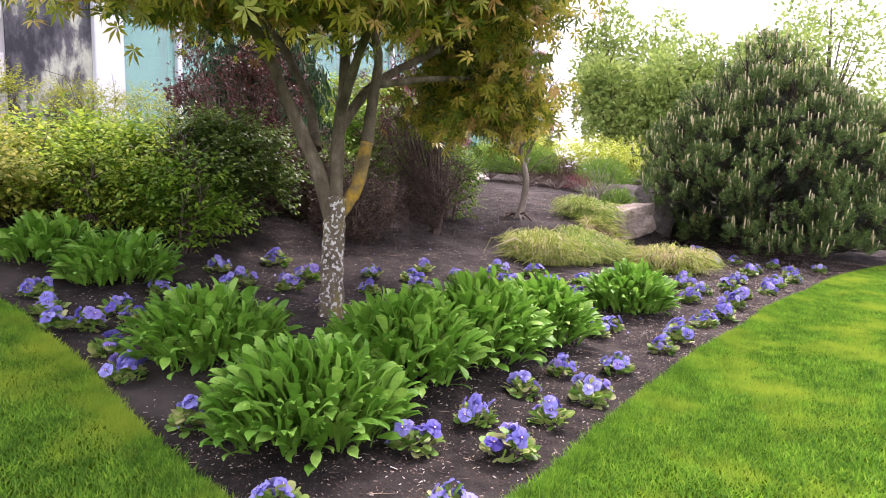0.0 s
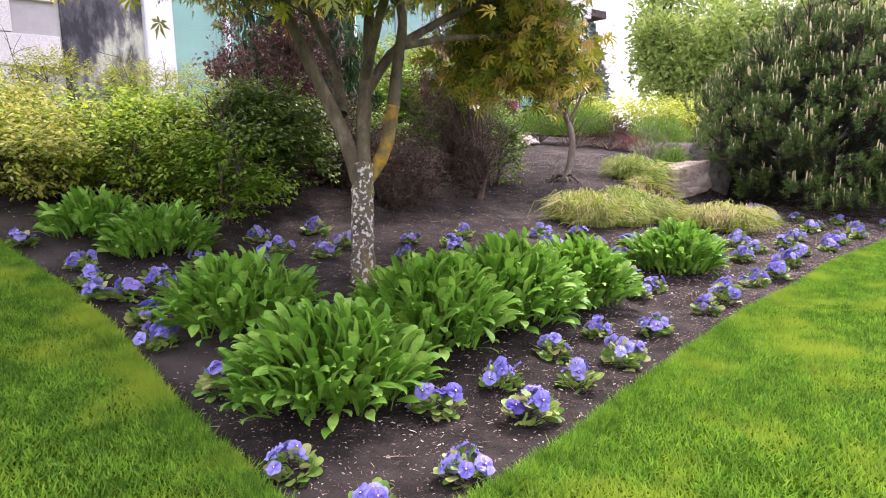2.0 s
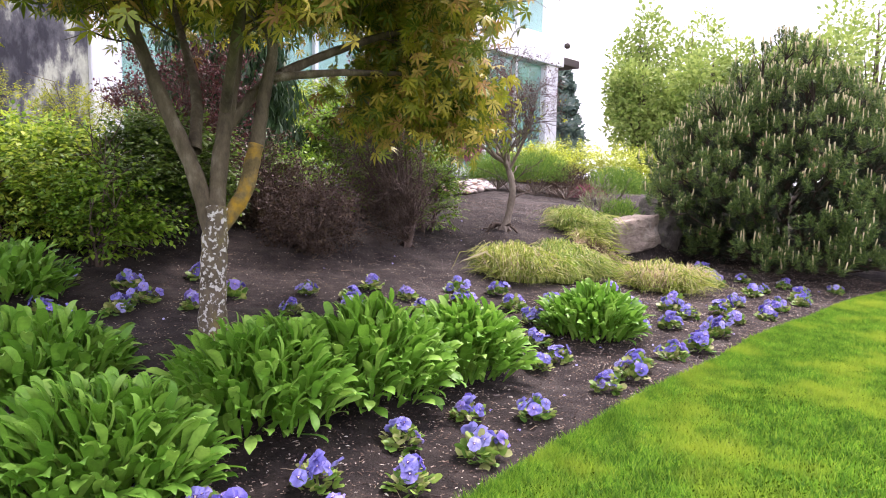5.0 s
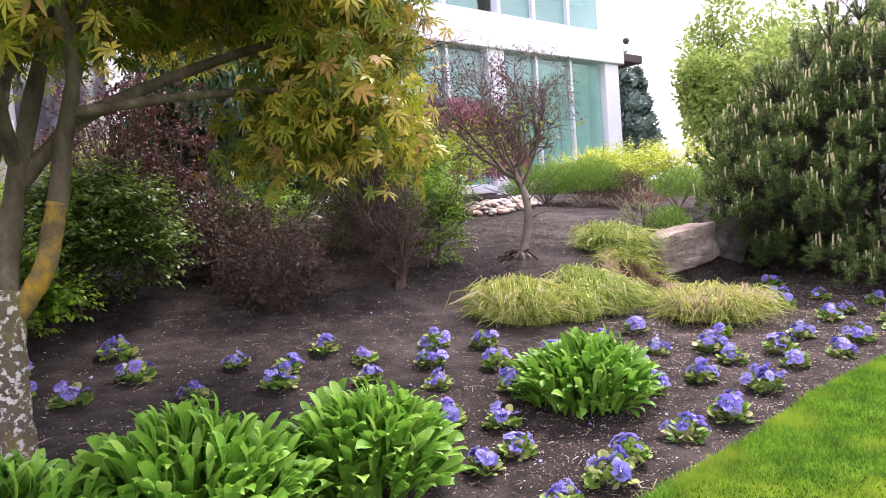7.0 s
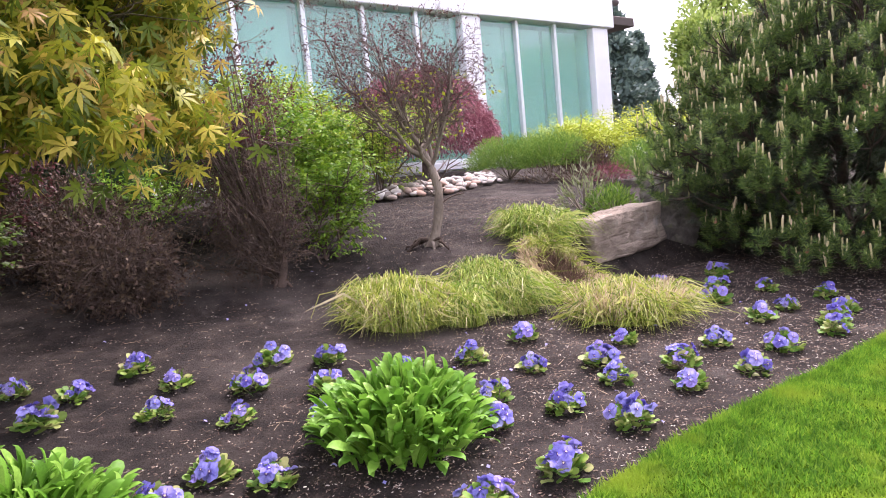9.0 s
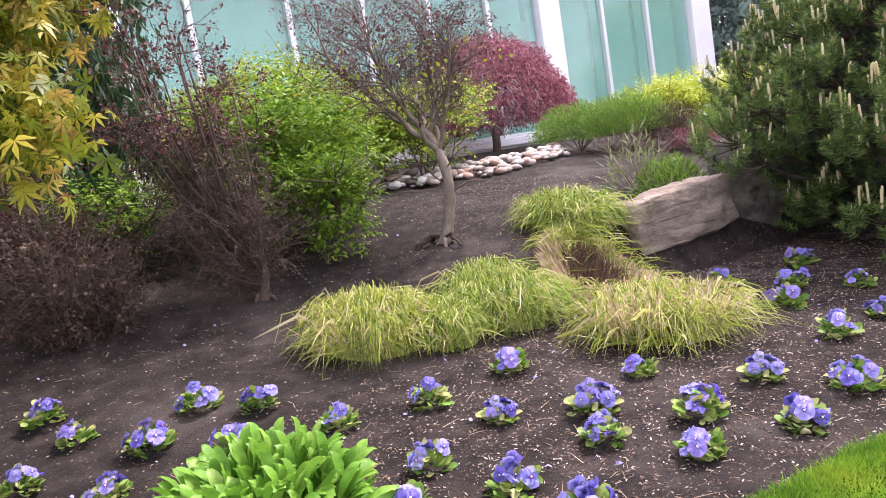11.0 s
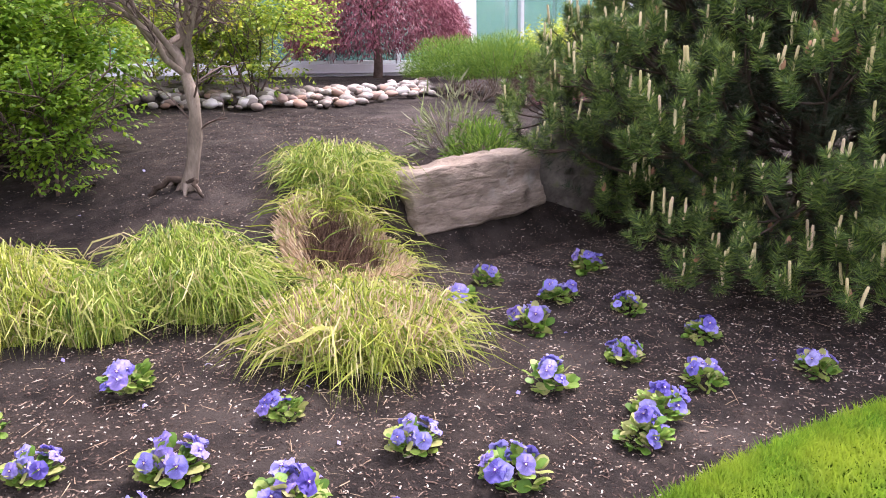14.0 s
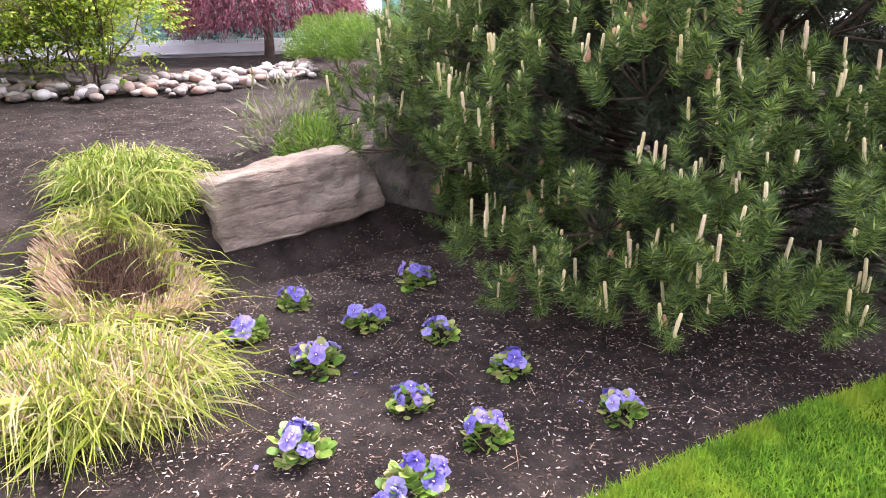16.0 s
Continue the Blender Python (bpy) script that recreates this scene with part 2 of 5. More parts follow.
def stone_material():
    m, n, l, p = nodes_of("river_stone")
    r = ramp_node(n, [(0.0, (0.17, 0.14, 0.12)), (0.25, (0.3, 0.27, 0.24)), (0.5, (0.44, 0.4, 0.36)), (0.68, (0.34, 0.21, 0.15)), (0.8, (0.4, 0.36, 0.33)), (0.93, (0.72, 0.7, 0.66))])
    l.new(n.new("ShaderNodeObjectInfo").outputs["Random"], r.inputs[0])
    t = noise_node(n, l, 24, 6)
    g = ramp_node(n, [(0.3, (0.7, 0.7, 0.7)), (0.7, (1.1, 1.1, 1.1))])
    l.new(t.outputs[0], g.inputs[0])
    l.new(mixed(n, l, r.outputs[0], g.outputs[0], 1.0, "MULTIPLY"), p.inputs["Base Color"])
    p.inputs["Roughness"].default_value = 0.75
    return m


STONE = stone_material()
WHITE = plain_material("white_painted_metal", (0.74, 0.76, 0.8), 0.45, 0.0, 0.04, 2)
FRAME = plain_material("pale_window_frame", (0.6, 0.65, 0.66), 0.4, 0.2, 0.05)
BLOCKS = rough_material("pale_wall_block", [(0.3, (0.6, 0.58, 0.58)), (0.7, (0.72, 0.7, 0.7))], 1.5, 0.85, 0.15, 40, None, 0.005)
JOINT = plain_material("block_joint", (0.42, 0.41, 0.41), 0.9)
INSIDE = plain_material("room_wall", (0.55, 0.6, 0.58), 0.8)
BLIND = plain_material("pale_green_blind", (0.36, 0.54, 0.47), 0.8, 0.0, 0.06, 1.2)
DARKWOOD = plain_material("dark_soffit", (0.06, 0.045, 0.04), 0.7)
# dark window pane; the reflected trees are painted on as pale mottling
TREE_REFLECTION = rough_material("window_with_painted_reflection", [(0.42, (0.035, 0.035, 0.045)), (0.52, (0.12, 0.12, 0.13)), (0.6, (0.5, 0.52, 0.42))], 1.8, 0.6, 0.2, 16, (1, 1, 0.45), 0.01)


def glass_material():
    m, n, l, p = nodes_of("green_tinted_glass")
    t = noise_node(n, l, 0.6, 3)
    r = ramp_node(n, [(0.3, (0.42, 0.74, 0.66)), (0.7, (0.5, 0.82, 0.74))])
    l.new(t.outputs[0], r.inputs[0])
    l.new(r.outputs[0], p.inputs["Base Color"])
    p.inputs["Roughness"].default_value, p.inputs["IOR"].default_value = 0.03, 1.5
    p.inputs["Transmission Weight"].default_value = 0.75
    return m


GLASS = glass_material()


# ---- mesh helpers ----
rng = np.random.default_rng(7)


class Soup:
    """Triangles gathered into one mesh."""

    def __init__(self):
        self.v, self.f, self.count = [], [], 0

    def add(self, verts, tris):
        verts = np.asarray(verts, float).reshape(-1, 3)
        self.v.append(verts)
        self.f.append(np.asarray(tris, int).reshape(-1, 3) + self.count)
        self.count += len(verts)

    def scatter(self, verts, tris, mats):
        """One copy of the pattern for each 4 x 4 matrix."""
        verts, tris, mats = np.asarray(verts, float), np.asarray(tris, int), np.asarray(mats, float)
        if not len(mats):
            return
        p = np.einsum("nij,vj->nvi", mats[:, :3, :3], verts) + mats[:, None, :3, 3]
        t = tris[None] + (np.arange(len(mats)) * len(verts))[:, None, None]
        self.add(p.reshape(-1, 3), t.reshape(-1, 3))

    def mesh(self, name, material, smooth_faces=True):
        v = np.concatenate(self.v) if self.v else np.zeros((0, 3))
        f = np.concatenate(self.f) if self.f else np.zeros((0, 3), int)
        me = bpy.data.meshes.new(name)
        me.vertices.add(len(v))
        me.vertices.foreach_set("co", v.astype(np.float32).ravel())
        me.loops.add(len(f) * 3)
        me.loops.foreach_set("vertex_index", f.astype(np.int32).ravel())
        me.polygons.add(len(f))
        me.polygons.foreach_set("loop_start", np.arange(len(f), dtype=np.int32) * 3)
        me.polygons.foreach_set("use_smooth", np.full(len(f), smooth_faces))
        me.update(calc_edges=True)
        me.materials.append(material)
        return me


def empty(name, at, turn=0.0, label="", category="", group=""):
    ob = new(name)
    ob.matrix_world = pose(*at, 0, 0, turn)
    return tagged(ob, label, category, group)


def part(name, data, parent, label="", m=None, kind=""):
    """A mesh, as one part of a thing; its coordinates are the parent's own."""
    ob = new(name, data)
    ob.parent = parent
    if m is not None:
        ob.matrix_basis = m
    return tagged(ob, label, "", "", kind)


def bm_mesh(bm, name, material, smooth_faces=False):
    me = bpy.data.meshes.new(name)
    bmesh.ops.recalc_face_normals(bm, faces=bm.faces)
    bm.to_mesh(me)
    bm.free()
    me.materials.append(material)
    for poly in me.polygons:
        poly.use_smooth = smooth_faces
    return me


def box_mesh(name, size, material, bevel=0.008):
    bm = bmesh.new()
    bmesh.ops.create_cube(bm, size=1, matrix=Matrix.Diagonal((*size, 1)))
    if bevel:
        bmesh.ops.bevel(bm, geom=bm.edges[:], offset=bevel, segments=1, affect="EDGES")
    return bm_mesh(bm, name, material)


def frames_along(axes, rolls, sizes, places):
    """Matrices whose y axis follows each of axes, turned about it by rolls."""
    y = axes / np.linalg.norm(axes, axis=1, keepdims=True)
    up = np.where(np.abs(y[:, 2:3]) > 0.95, np.array([[1.0, 0, 0]]), np.array([[0, 0, 1.0]]))
    x = np.cross(y, up)
    x /= np.linalg.norm(x, axis=1, keepdims=True)
    z = np.cross(x, y)
    c, s = np.cos(rolls)[:, None], np.sin(rolls)[:, None]
    x, z = x * c + z * s, z * c - x * s
    m = np.zeros((len(y), 4, 4))
    k = np.asarray(sizes, float).reshape(len(y), -1)
    m[:, :3, 0], m[:, :3, 1], m[:, :3, 2] = x * k[:, :1], y * k[:, -1:], z * k[:, :1]
    m[:, :3, 3], m[:, 3, 3] = places, 1
    return m


def unit(n):
    v = rng.normal(size=(n, 3))
    return v / np.linalg.norm(v, axis=1, keepdims=True)


def tube(soup, points, radii, sides=6):
    p, r = np.asarray(points, float), np.asarray(radii, float)
    t = np.gradient(p, axis=0)
    t /= np.linalg.norm(t, axis=1, keepdims=True) + 1e-9
    ref = np.array([0.3, 0.9, 0.1]) if abs(t[0][2]) > 0.6 else np.array([0, 0, 1.0])
    a = np.cross(t, ref)
    a /= np.linalg.norm(a, axis=1, keepdims=True) + 1e-9
    b = np.cross(t, a)
    w = np.linspace(0, 2 * np.pi, sides, endpoint=False)
    ring = p[:, None] + r[:, None, None] * (np.cos(w)[None, :, None] * a[:, None] + np.sin(w)[None, :, None] * b[:, None])
    f = []
    for i in range(len(p) - 1):
        for j in range(sides):
            q, k = i * sides + j, i * sides + (j + 1) % sides
            f += [(q, k, k + sides), (q, k + sides, q + sides)]
    e = len(p) * sides
    f += [(e, (len(p) - 1) * sides + j, (len(p) - 1) * sides + (j + 1) % sides) for j in range(sides)]
    soup.add(np.vstack([ring.reshape(-1, 3), p[-1] + t[-1] * r[-1] * 0.6]), f)


def curve_points(p0, p1, p2, n=7):
    k = np.linspace(0, 1, n)[:, None]
    p0, p1, p2 = map(np.asarray, (p0, p1, p2))
    return (1 - k) ** 2 * p0 + 2 * k * (1 - k) * p1 + k * k * p2


def grow(soup, tips, at, way, length, radius, depth, spread=0.6, droop=0.0, forks=(2, 4), shrink=0.68):
    """A branch that bends, thins and forks; tips gathers the ends of the last twigs."""
    way = way / np.linalg.norm(way)
    side = rng.normal(size=3) * 0.22
    end = at + (way + side + np.array([0, 0, -droop])) * length
    mid = at + way * length * 0.5 + rng.normal(size=3) * length * 0.06
    pts = curve_points(at, mid, end, 5 if depth > 1 else 4)
    tube(soup, pts, np.linspace(radius, radius * 0.66, len(pts)), 7 if radius > 0.02 else 4 if radius > 0.004 else 3)
    if depth == 0:
        tips.append((end, end - mid))
        tips.append((pts[2], end - mid))
        return
    for _ in range(rng.integers(forks[0], forks[1] + 1)):
        k = rng.uniform(0.45, 1.0)
        start = pts[min(len(pts) - 1, int(k * (len(pts) - 1) + 0.5))]
        nw = (end - at) / np.linalg.norm(end - at) + rng.normal(size=3) * spread
        grow(soup, tips, start, nw, length * shrink * rng.uniform(0.75, 1.2), radius * 0.62, depth - 1, spread, droop, forks, shrink)


# leaf patterns, lying along y from the origin, about one unit long
LEAF_V = [(0, 0, 0), (-0.25, 0.38, 0.05), (0.25, 0.38, 0.05), (-0.19, 0.7, 0.04), (0.19, 0.7, 0.04), (0, 1, -0.07)]
LEAF_F = [(0, 2, 1), (1, 2, 4), (1, 4, 3), (3, 4, 5)]
DIAMOND_V = [(0, 0, 0), (-0.25, 0.5, 0.06), (0.25, 0.5, 0.06), (0, 1, -0.04)]
DIAMOND_F = [(0, 2, 1), (1, 2, 3)]
BLADE_V = [(-0.5, 0, 0), (0.5, 0, 0), (0, 1, 0)]
BLADE_F = [(0, 1, 2)]
STUB_V = [(-0.5, 0, 0), (0.5, 0, 0), (0.42, 1, 0), (-0.42, 0.96, 0)]
STUB_F = [(0, 1, 2), (0, 2, 3)]
ROUND_V = [(0, 0, 0)] + [(0.42 * math.sin(a), 0.5 - 0.5 * math.cos(a), 0.05 * math.cos(3 * a)) for a in np.linspace(0.7, 2 * np.pi - 0.7, 9)]
ROUND_F = [(0, i + 1, i) for i in range(1, 9)]


def palmate(lobes=7):
    v, f = [(0, 0, 0)], []
    for a, k in zip(np.linspace(-2.1, 2.1, lobes), (0.42, 0.72, 0.92, 1.0, 0.92, 0.72, 0.42)):
        i = len(v)
        sx, cy = math.sin(a), math.cos(a)
        v += [(0.5 * k * sx - 0.105 * cy, 0.5 * k * cy + 0.105 * sx, 0.03), (0.5 * k * sx + 0.105 * cy, 0.5 * k * cy - 0.105 * sx, 0.03), (k * sx, k * cy, -0.16 * k)]
        f += [(0, i + 1, i), (i, i + 1, i + 2)]
    return v, f


# ---- the ground ----
def smooth(a, b, v):
    k = np.clip((v - a) / (b - a), 0, 1)
    return k * k * (3 - 2 * k)


def ground(x, y):
    """Height of the ground: a flat lawn, a bed that climbs away from its edge, and a terrace behind the boulders."""
    u, v = x + 1.19, y - 0.52
    d, s = -0.703 * u + 0.711 * v, 0.711 * u + 0.703 * v
    slope = np.interp(d, (0, 1, 2, 3, 4, 5, 6.5, 9, 12, 20, 60), (0, 0.035, 0.14, 0.28, 0.46, 0.73, 1.02, 1.27, 1.45, 1.6, 1.8))
    terrace = np.interp(d, (0, 1, 2, 2.75, 3.15, 4, 5, 6.5, 9, 12, 20, 60), (0, 0.03, 0.09, 0.13, 0.62, 0.78, 0.9, 1.04, 1.27, 1.45, 1.6, 1.8))
    k = smooth(5.6, 7.6, s) * (1 - smooth(10.5, 13, s))
    mound = 0.17 * np.exp(-((x + 1.7) ** 2 + (y - 2.9) ** 2) / 0.9)
    return slope + k * (terrace - slope) + mound


def soil(x, y):
    """The raked surface of the bed, with its small lumps."""
    return ground(x, y) - 0.012 + 0.03 * noise.noise((x * 2.1, y * 2.1, 0)) + 0.014 * noise.noise((x * 9, y * 9, 3))


EDGE = [(-34, 26), (-14, 11.2), (-7, 5.75), (-4.36, 3.52), (-3.68, 2.93), (-3.03, 2.19), (-2.56, 1.52), (-2.11, 0.95), (-1.86, 0.58), (-1.62, 0.27), (-1.5, 0.24), (-1.19, 0.53),
        (-0.87, 0.86), (-0.36, 1.47), (0.85, 2.83), (1.78, 3.72), (2.25, 4.25), (2.88, 4.83), (3.4, 5.26), (4.22, 6.02), (4.66, 6.38), (5.03, 6.64), (5.44, 6.91), (5.96, 7.21),
        (7.5, 7.95), (10, 8.8), (20, 11), (60, 18)]


def edge_line(step):
    p = np.array(EDGE, float)
    along = np.concatenate([[0], np.cumsum(np.linalg.norm(np.diff(p, axis=0), axis=1))])
    near = np.arange(along[2], along[-3], step)
    k = np.concatenate([np.linspace(0, along[2], 14)[:-1], near, np.linspace(along[-3], along[-1], 18)[1:]])
    line = np.stack([np.interp(k, along, p[:, 0]), np.interp(k, along, p[:, 1])], 1)
    for _ in range(3):
        line[1:-1] = (line[:-2] + 2 * line[1:-1] + line[2:]) / 4
    tip = along[9]
    w = np.clip((k - tip) / 1.6, -1, 1)
    ang = np.radians(np.interp(w, (-1, 0, 1), (-148, -100, -45)))
    return line, np.stack([np.cos(ang), np.sin(ang)], 1), k


CORNERS = EDGE + [(60, 90), (-60, 90)]
OUTLINE = list(zip(CORNERS, CORNERS[1:] + CORNERS[:1]))


def inside_bed(x, y):
    """True on the bed's side of the lawn's edge."""
    hit = False
    for (ax, ay), (bx, by) in OUTLINE:
        if (ay > y) != (by > y) and x < (bx - ax) * (y - ay) / (by - ay) + ax:
            hit = not hit
    return hit


def build_ground():
    s = Soup()
    xs = np.concatenate([np.linspace(-90, -9, 24)[:-1], np.arange(-9, 9, 0.075), np.linspace(9, 90, 24)])
    ys = np.concatenate([np.linspace(-60, -0.5, 16)[:-1], np.arange(-0.5, 14, 0.075), np.linspace(14, 140, 40)])
    z = np.array([[soil(x, y) for x in xs] for y in ys])
    for j, y in enumerate(ys):
        for i, x in enumerate(xs):
            if not inside_bed(x, y):
                z[j, i] -= 0.05 if inside_bed(x - 0.3, y + 0.3) or inside_bed(x + 0.3, y + 0.3) else 0.35
    gx, gy = np.meshgrid(xs, ys)
    w = len(xs)
    i = (np.arange(len(ys) - 1)[:, None] * w + np.arange(w - 1)[None]).ravel()
    s.add(np.stack([gx, gy, z], -1), np.concatenate([np.stack([i, i + 1, i + w + 1], 1), np.stack([i, i + w + 1, i + w], 1)]))
    ob = new("ground", s.mesh("ground", SOIL))
    tagged(ob, "dark brown mulched soil of the planting bed", "soil", "", "structure")
    line, out, k = edge_line(0.03)
    wob = np.array([0.018 * noise.noise((a * 3.1, 0, 5)) + 0.012 * noise.noise((a * 14, 0, 9)) for a in k])
    line = line + out * (wob + 0.015)[:, None]
    offs = np.concatenate([[0, 0, 0.012], np.geomspace(0.06, 90, 46)])
    v = []
    for j, o in enumerate(offs):
        q = line + out * o
        rise = -0.07 if j == 0 else 0.012 if j == 1 else 0.028
        lift = np.array([ground(a, b) + rise + 0.012 * noise.noise((a * 1.2, b * 1.2, 8)) for a, b in q])
        v.append(np.column_stack([q, lift]))
    n = len(line)
    i = (np.arange(len(offs) - 1)[:, None] * n + np.arange(n - 1)[None]).ravel()
    s = Soup()
    s.add(np.concatenate(v), np.concatenate([np.stack([i, i + n + 1, i + 1], 1), np.stack([i, i + n, i + n + 1], 1)]))
    lawn = new("lawn", s.mesh("lawn", TURF))
    tagged(lawn, "bright green mown lawn with a cut edge", "lawn", "", "structure")
    # blades, thickest along the cut edge
    count = 720000
    a = rng.uniform(0, 1, count)
    k0, k1 = np.interp(-5.2, line[:400, 0], k[:400]), k[np.argmin(np.abs(line[:, 0] - 8.5))]
    t = k0 + a * (k1 - k0)
    o = np.where(rng.uniform(size=count) < 0.1, rng.uniform(0.02, 0.07, count), 0.03 + 3.4 * rng.uniform(0, 1, count) ** 1.35)
    q = np.stack([np.interp(t, k, line[:, 0]), np.interp(t, k, line[:, 1])], 1)
    u = np.stack([np.interp(t, k, out[:, 0]), np.interp(t, k, out[:, 1])], 1)
    q = q + u * o[:, None] + rng.normal(size=(count, 2)) * 0.02
    lift = ground(q[:, 0], q[:, 1]) + 0.022
    tall = rng.uniform(0.024, 0.052, count) * (1 + 0.25 * (o < 0.07))
    lean = rng.normal(size=(count, 3)) * 0.65
    lean[:, 2] = 1
    s = Soup()
    s.scatter(BLADE_V, BLADE_F, frames_along(lean, rng.uniform(0, 6.3, count), np.stack([np.full(count, 0.0085) * (1 + o * 0.3), tall], 1), np.column_stack([q, lift])))
    tagged(new("grass", s.mesh("grass", GRASS, False)), "short blades of green lawn grass", "grass", "", "stuff")


build_ground()


def build_mulch():
    """Bark chips, pale grit and dry straw over the bed."""
    s, n = Soup(), 0
    v = [(-0.5, 0, -0.2), (0.5, 0.1, -0.2), (0.35, 1, -0.2), (-0.45, 0.9, -0.2), (0, 0.5, 0.42)]
    f = [(0, 1, 4), (1, 2, 4), (2, 3, 4), (3, 0, 4)]
    pts = []
    while len(pts) < 100000:
        x, y = rng.uniform(-5, 6.2), rng.uniform(0.1, 11.5)
        far = math.hypot(x - (y - 2) * 0.75, 0)
        if inside_bed(x, y) and rng.uniform() < (1.0 if far < 2.0 else 0.35) * (1.0 if x > 0.6 else 0.62):
            pts.append((x, y, soil(x, y) + 0.002))
    pts = np.array(pts)
    n = len(pts)
    way = rng.normal(size=(n, 3))
    way[:, 2] *= 0.15
    size = np.stack([rng.uniform(0.0025, 0.0085, n), rng.uniform(0.006, 0.024, n) * np.where(rng.uniform(size=n) < 0.05, 2.2, 1)], 1)
    s.scatter(v, f, frames_along(way, rng.normal(size=n) * 0.5, size, pts))
    tagged(new("mulch_chips", s.mesh("mulch_chips", CHIP, False)), "brown bark chips and pale grit scattered over the bed", "mulch", "", "stuff")


build_mulch()


def build_litter():
    """Dry stems and dropped petals lying on the soil."""
    for name, mat, n, wide, size, text in (("dry_stem_litter", DRY, 900, 0.0035, (0.03, 0.13), "dry straw stems lying on the soil"), ("fallen_petals", PETAL_BIT, 70, 0.018, (0.02, 0.035), "fallen violet petals on the soil")):
        pts = []
        while len(pts) < n:
            x, y = rng.uniform(-2.5, 5.2), rng.uniform(0.6, 8.5)
            if inside_bed(x, y) and (rng.uniform() < 0.35 or math.hypot(x - 1.7, y - 6.3) < 1.5):
                pts.append((x, y, soil(x, y) + 0.008))
        way = rng.normal(size=(n, 3)) * np.array([1, 1, 0.12])
        s = Soup()
        v = [(-0.5, 0, 0), (0.5, 0, 0), (0.45, 0.5, 0.5), (-0.45, 0.5, 0.5), (0, 1, 0)]
        s.scatter(v, [(0, 1, 2), (0, 2, 3), (3, 2, 4)], frames_along(way, rng.normal(size=n) * 0.4, np.stack([np.full(n, wide), rng.uniform(*size, n)], 1), np.array(pts)))
        tagged(new(name, s.mesh(name, mat, False)), text, "litter", "", "stuff")


build_litter()


# ---- the building ----
FX, FY = -0.7, 19.6
FACE = Matrix(((0.7071, -0.7071, 0, FX), (0.7071, 0.7071, 0, FY), (0, 0, 1, 0), (0, 0, 0, 1)))


def build_building():
    """A glazed office front; u runs along the front, w goes into the building."""
    thing = new("office_building")
    thing.matrix_world = FACE
    tagged(thing, "white office building with tall green tinted glazing and pale block wall", "building")

    def slab(name, u0, u1, w0, w1, z0, z1, mat, bevel=0.01, label=""):
        me = box_mesh(name, (u1 - u0, w1 - w0, z1 - z0), mat, bevel)
        return part(name, me, thing, label, Matrix.Translation(((u0 + u1) / 2, (w0 + w1) / 2, (z0 + z1) / 2)))

    slab("plinth", -8.6, 8.75, 0.02, 0.5, 0.6, 1.52, WHITE)
    slab("sill", -8.6, 8.75, -0.12, 0.3, 1.52, 1.72, WHITE)
    slab("fascia", -10.2, 8.95, -0.25, 0.5, 5.78, 6.82, WHITE, 0.02, "broad white band between the storeys")
    slab("roof_edge", -10.4, 9.2, -0.5, 0.6, 10.2, 11.0, WHITE, 0.02)
    slab("floor_slab", -8.6, 8.7, 0.6, 6.0, 5.9, 6.6, INSIDE)
    slab("roof", -10.2, 8.9, 0.6, 8.0, 10.3, 10.6, INSIDE)
    slab("back_wall", -8.6, 8.7, 6.0, 6.2, 0.6, 10.3, INSIDE)
    slab("end_wall", 8.5, 8.75, 0.5, 8.0, 0.6, 10.2, WHITE)
    slab("column", 7.95, 8.75, -0.12, 0.5, 0.6, 5.78, WHITE, 0.02)
    slab("column", 2.1, 2.8, -0.12, 0.5, 0.6, 5.78, WHITE, 0.02)
    slab("column", -8.6, -8.0, -0.12, 0.5, 0.6, 5.78, WHITE, 0.02)
    bays = [(6.15, 7.95), (4.4, 6.15), (2.8, 4.4), (0.55, 2.1), (-1.15, 0.55), (-2.85, -1.15), (-4.6, -2.85), (-6.65, -4.6), (-8.0, -6.65)]
    for i, (a, b) in enumerate(bays):
        pane = slab("glass_pane", a + 0.07, b - 0.07, 0.1, 0.115, 1.78, 5.72, GLASS, 0)
        pane.visible_shadow = False
        slab("blind", a + 0.08, b - 0.08, 0.62, 0.66, 1.75, 5.7, BLIND, 0)
        slab("mullion", a - 0.06, a + 0.06, -0.02, 0.2, 1.72, 5.78, FRAME, 0.012)
        slab("transom", a + 0.06, b - 0.06, 0.02, 0.18, 1.72, 1.8, FRAME, 0.01)
        if i < 6:
            up = slab("glass_pane", a + 0.07, b - 0.07, 0.1, 0.115, 6.9, 10.15, GLASS, 0)
            up.visible_shadow = False
            slab("mullion", a - 0.07, a + 0.07, -0.05, 0.25, 6.82, 10.2, WHITE, 0.012)
            slab("blind", a + 0.08, b - 0.08, 0.62, 0.66, 7.9, 10.1, BLIND, 0)
    slab("upper_wall", -10.2, -2.95, 0.05, 0.5, 6.82, 10.2, WHITE)
    slab("dark_window", -10.2, -8.6, 0.02, 0.3, 0.6, 5.78, TREE_REFLECTION, 0.01, "dark window with tree reflections painted as pale green streaks")
    slab("canopy", 8.97, 10.2, -0.2, 1.6, 5.9, 6.2, DARKWOOD, 0.02, "dark brown canopy at the corner")
    bulb = bmesh.new()
    bmesh.ops.create_uvsphere(bulb, u_segments=10, v_segments=6, radius=0.12)
    part("wall_light", bm_mesh(bulb, "wall_light", DARKWOOD, True), thing, "", Matrix.Translation((9.05, -0.3, 6.6)))
    # pale block wall, laid in courses
    slab("block_backing", -26, -10.2, 0.06, 0.5, 0.5, 5.0, JOINT, 0)
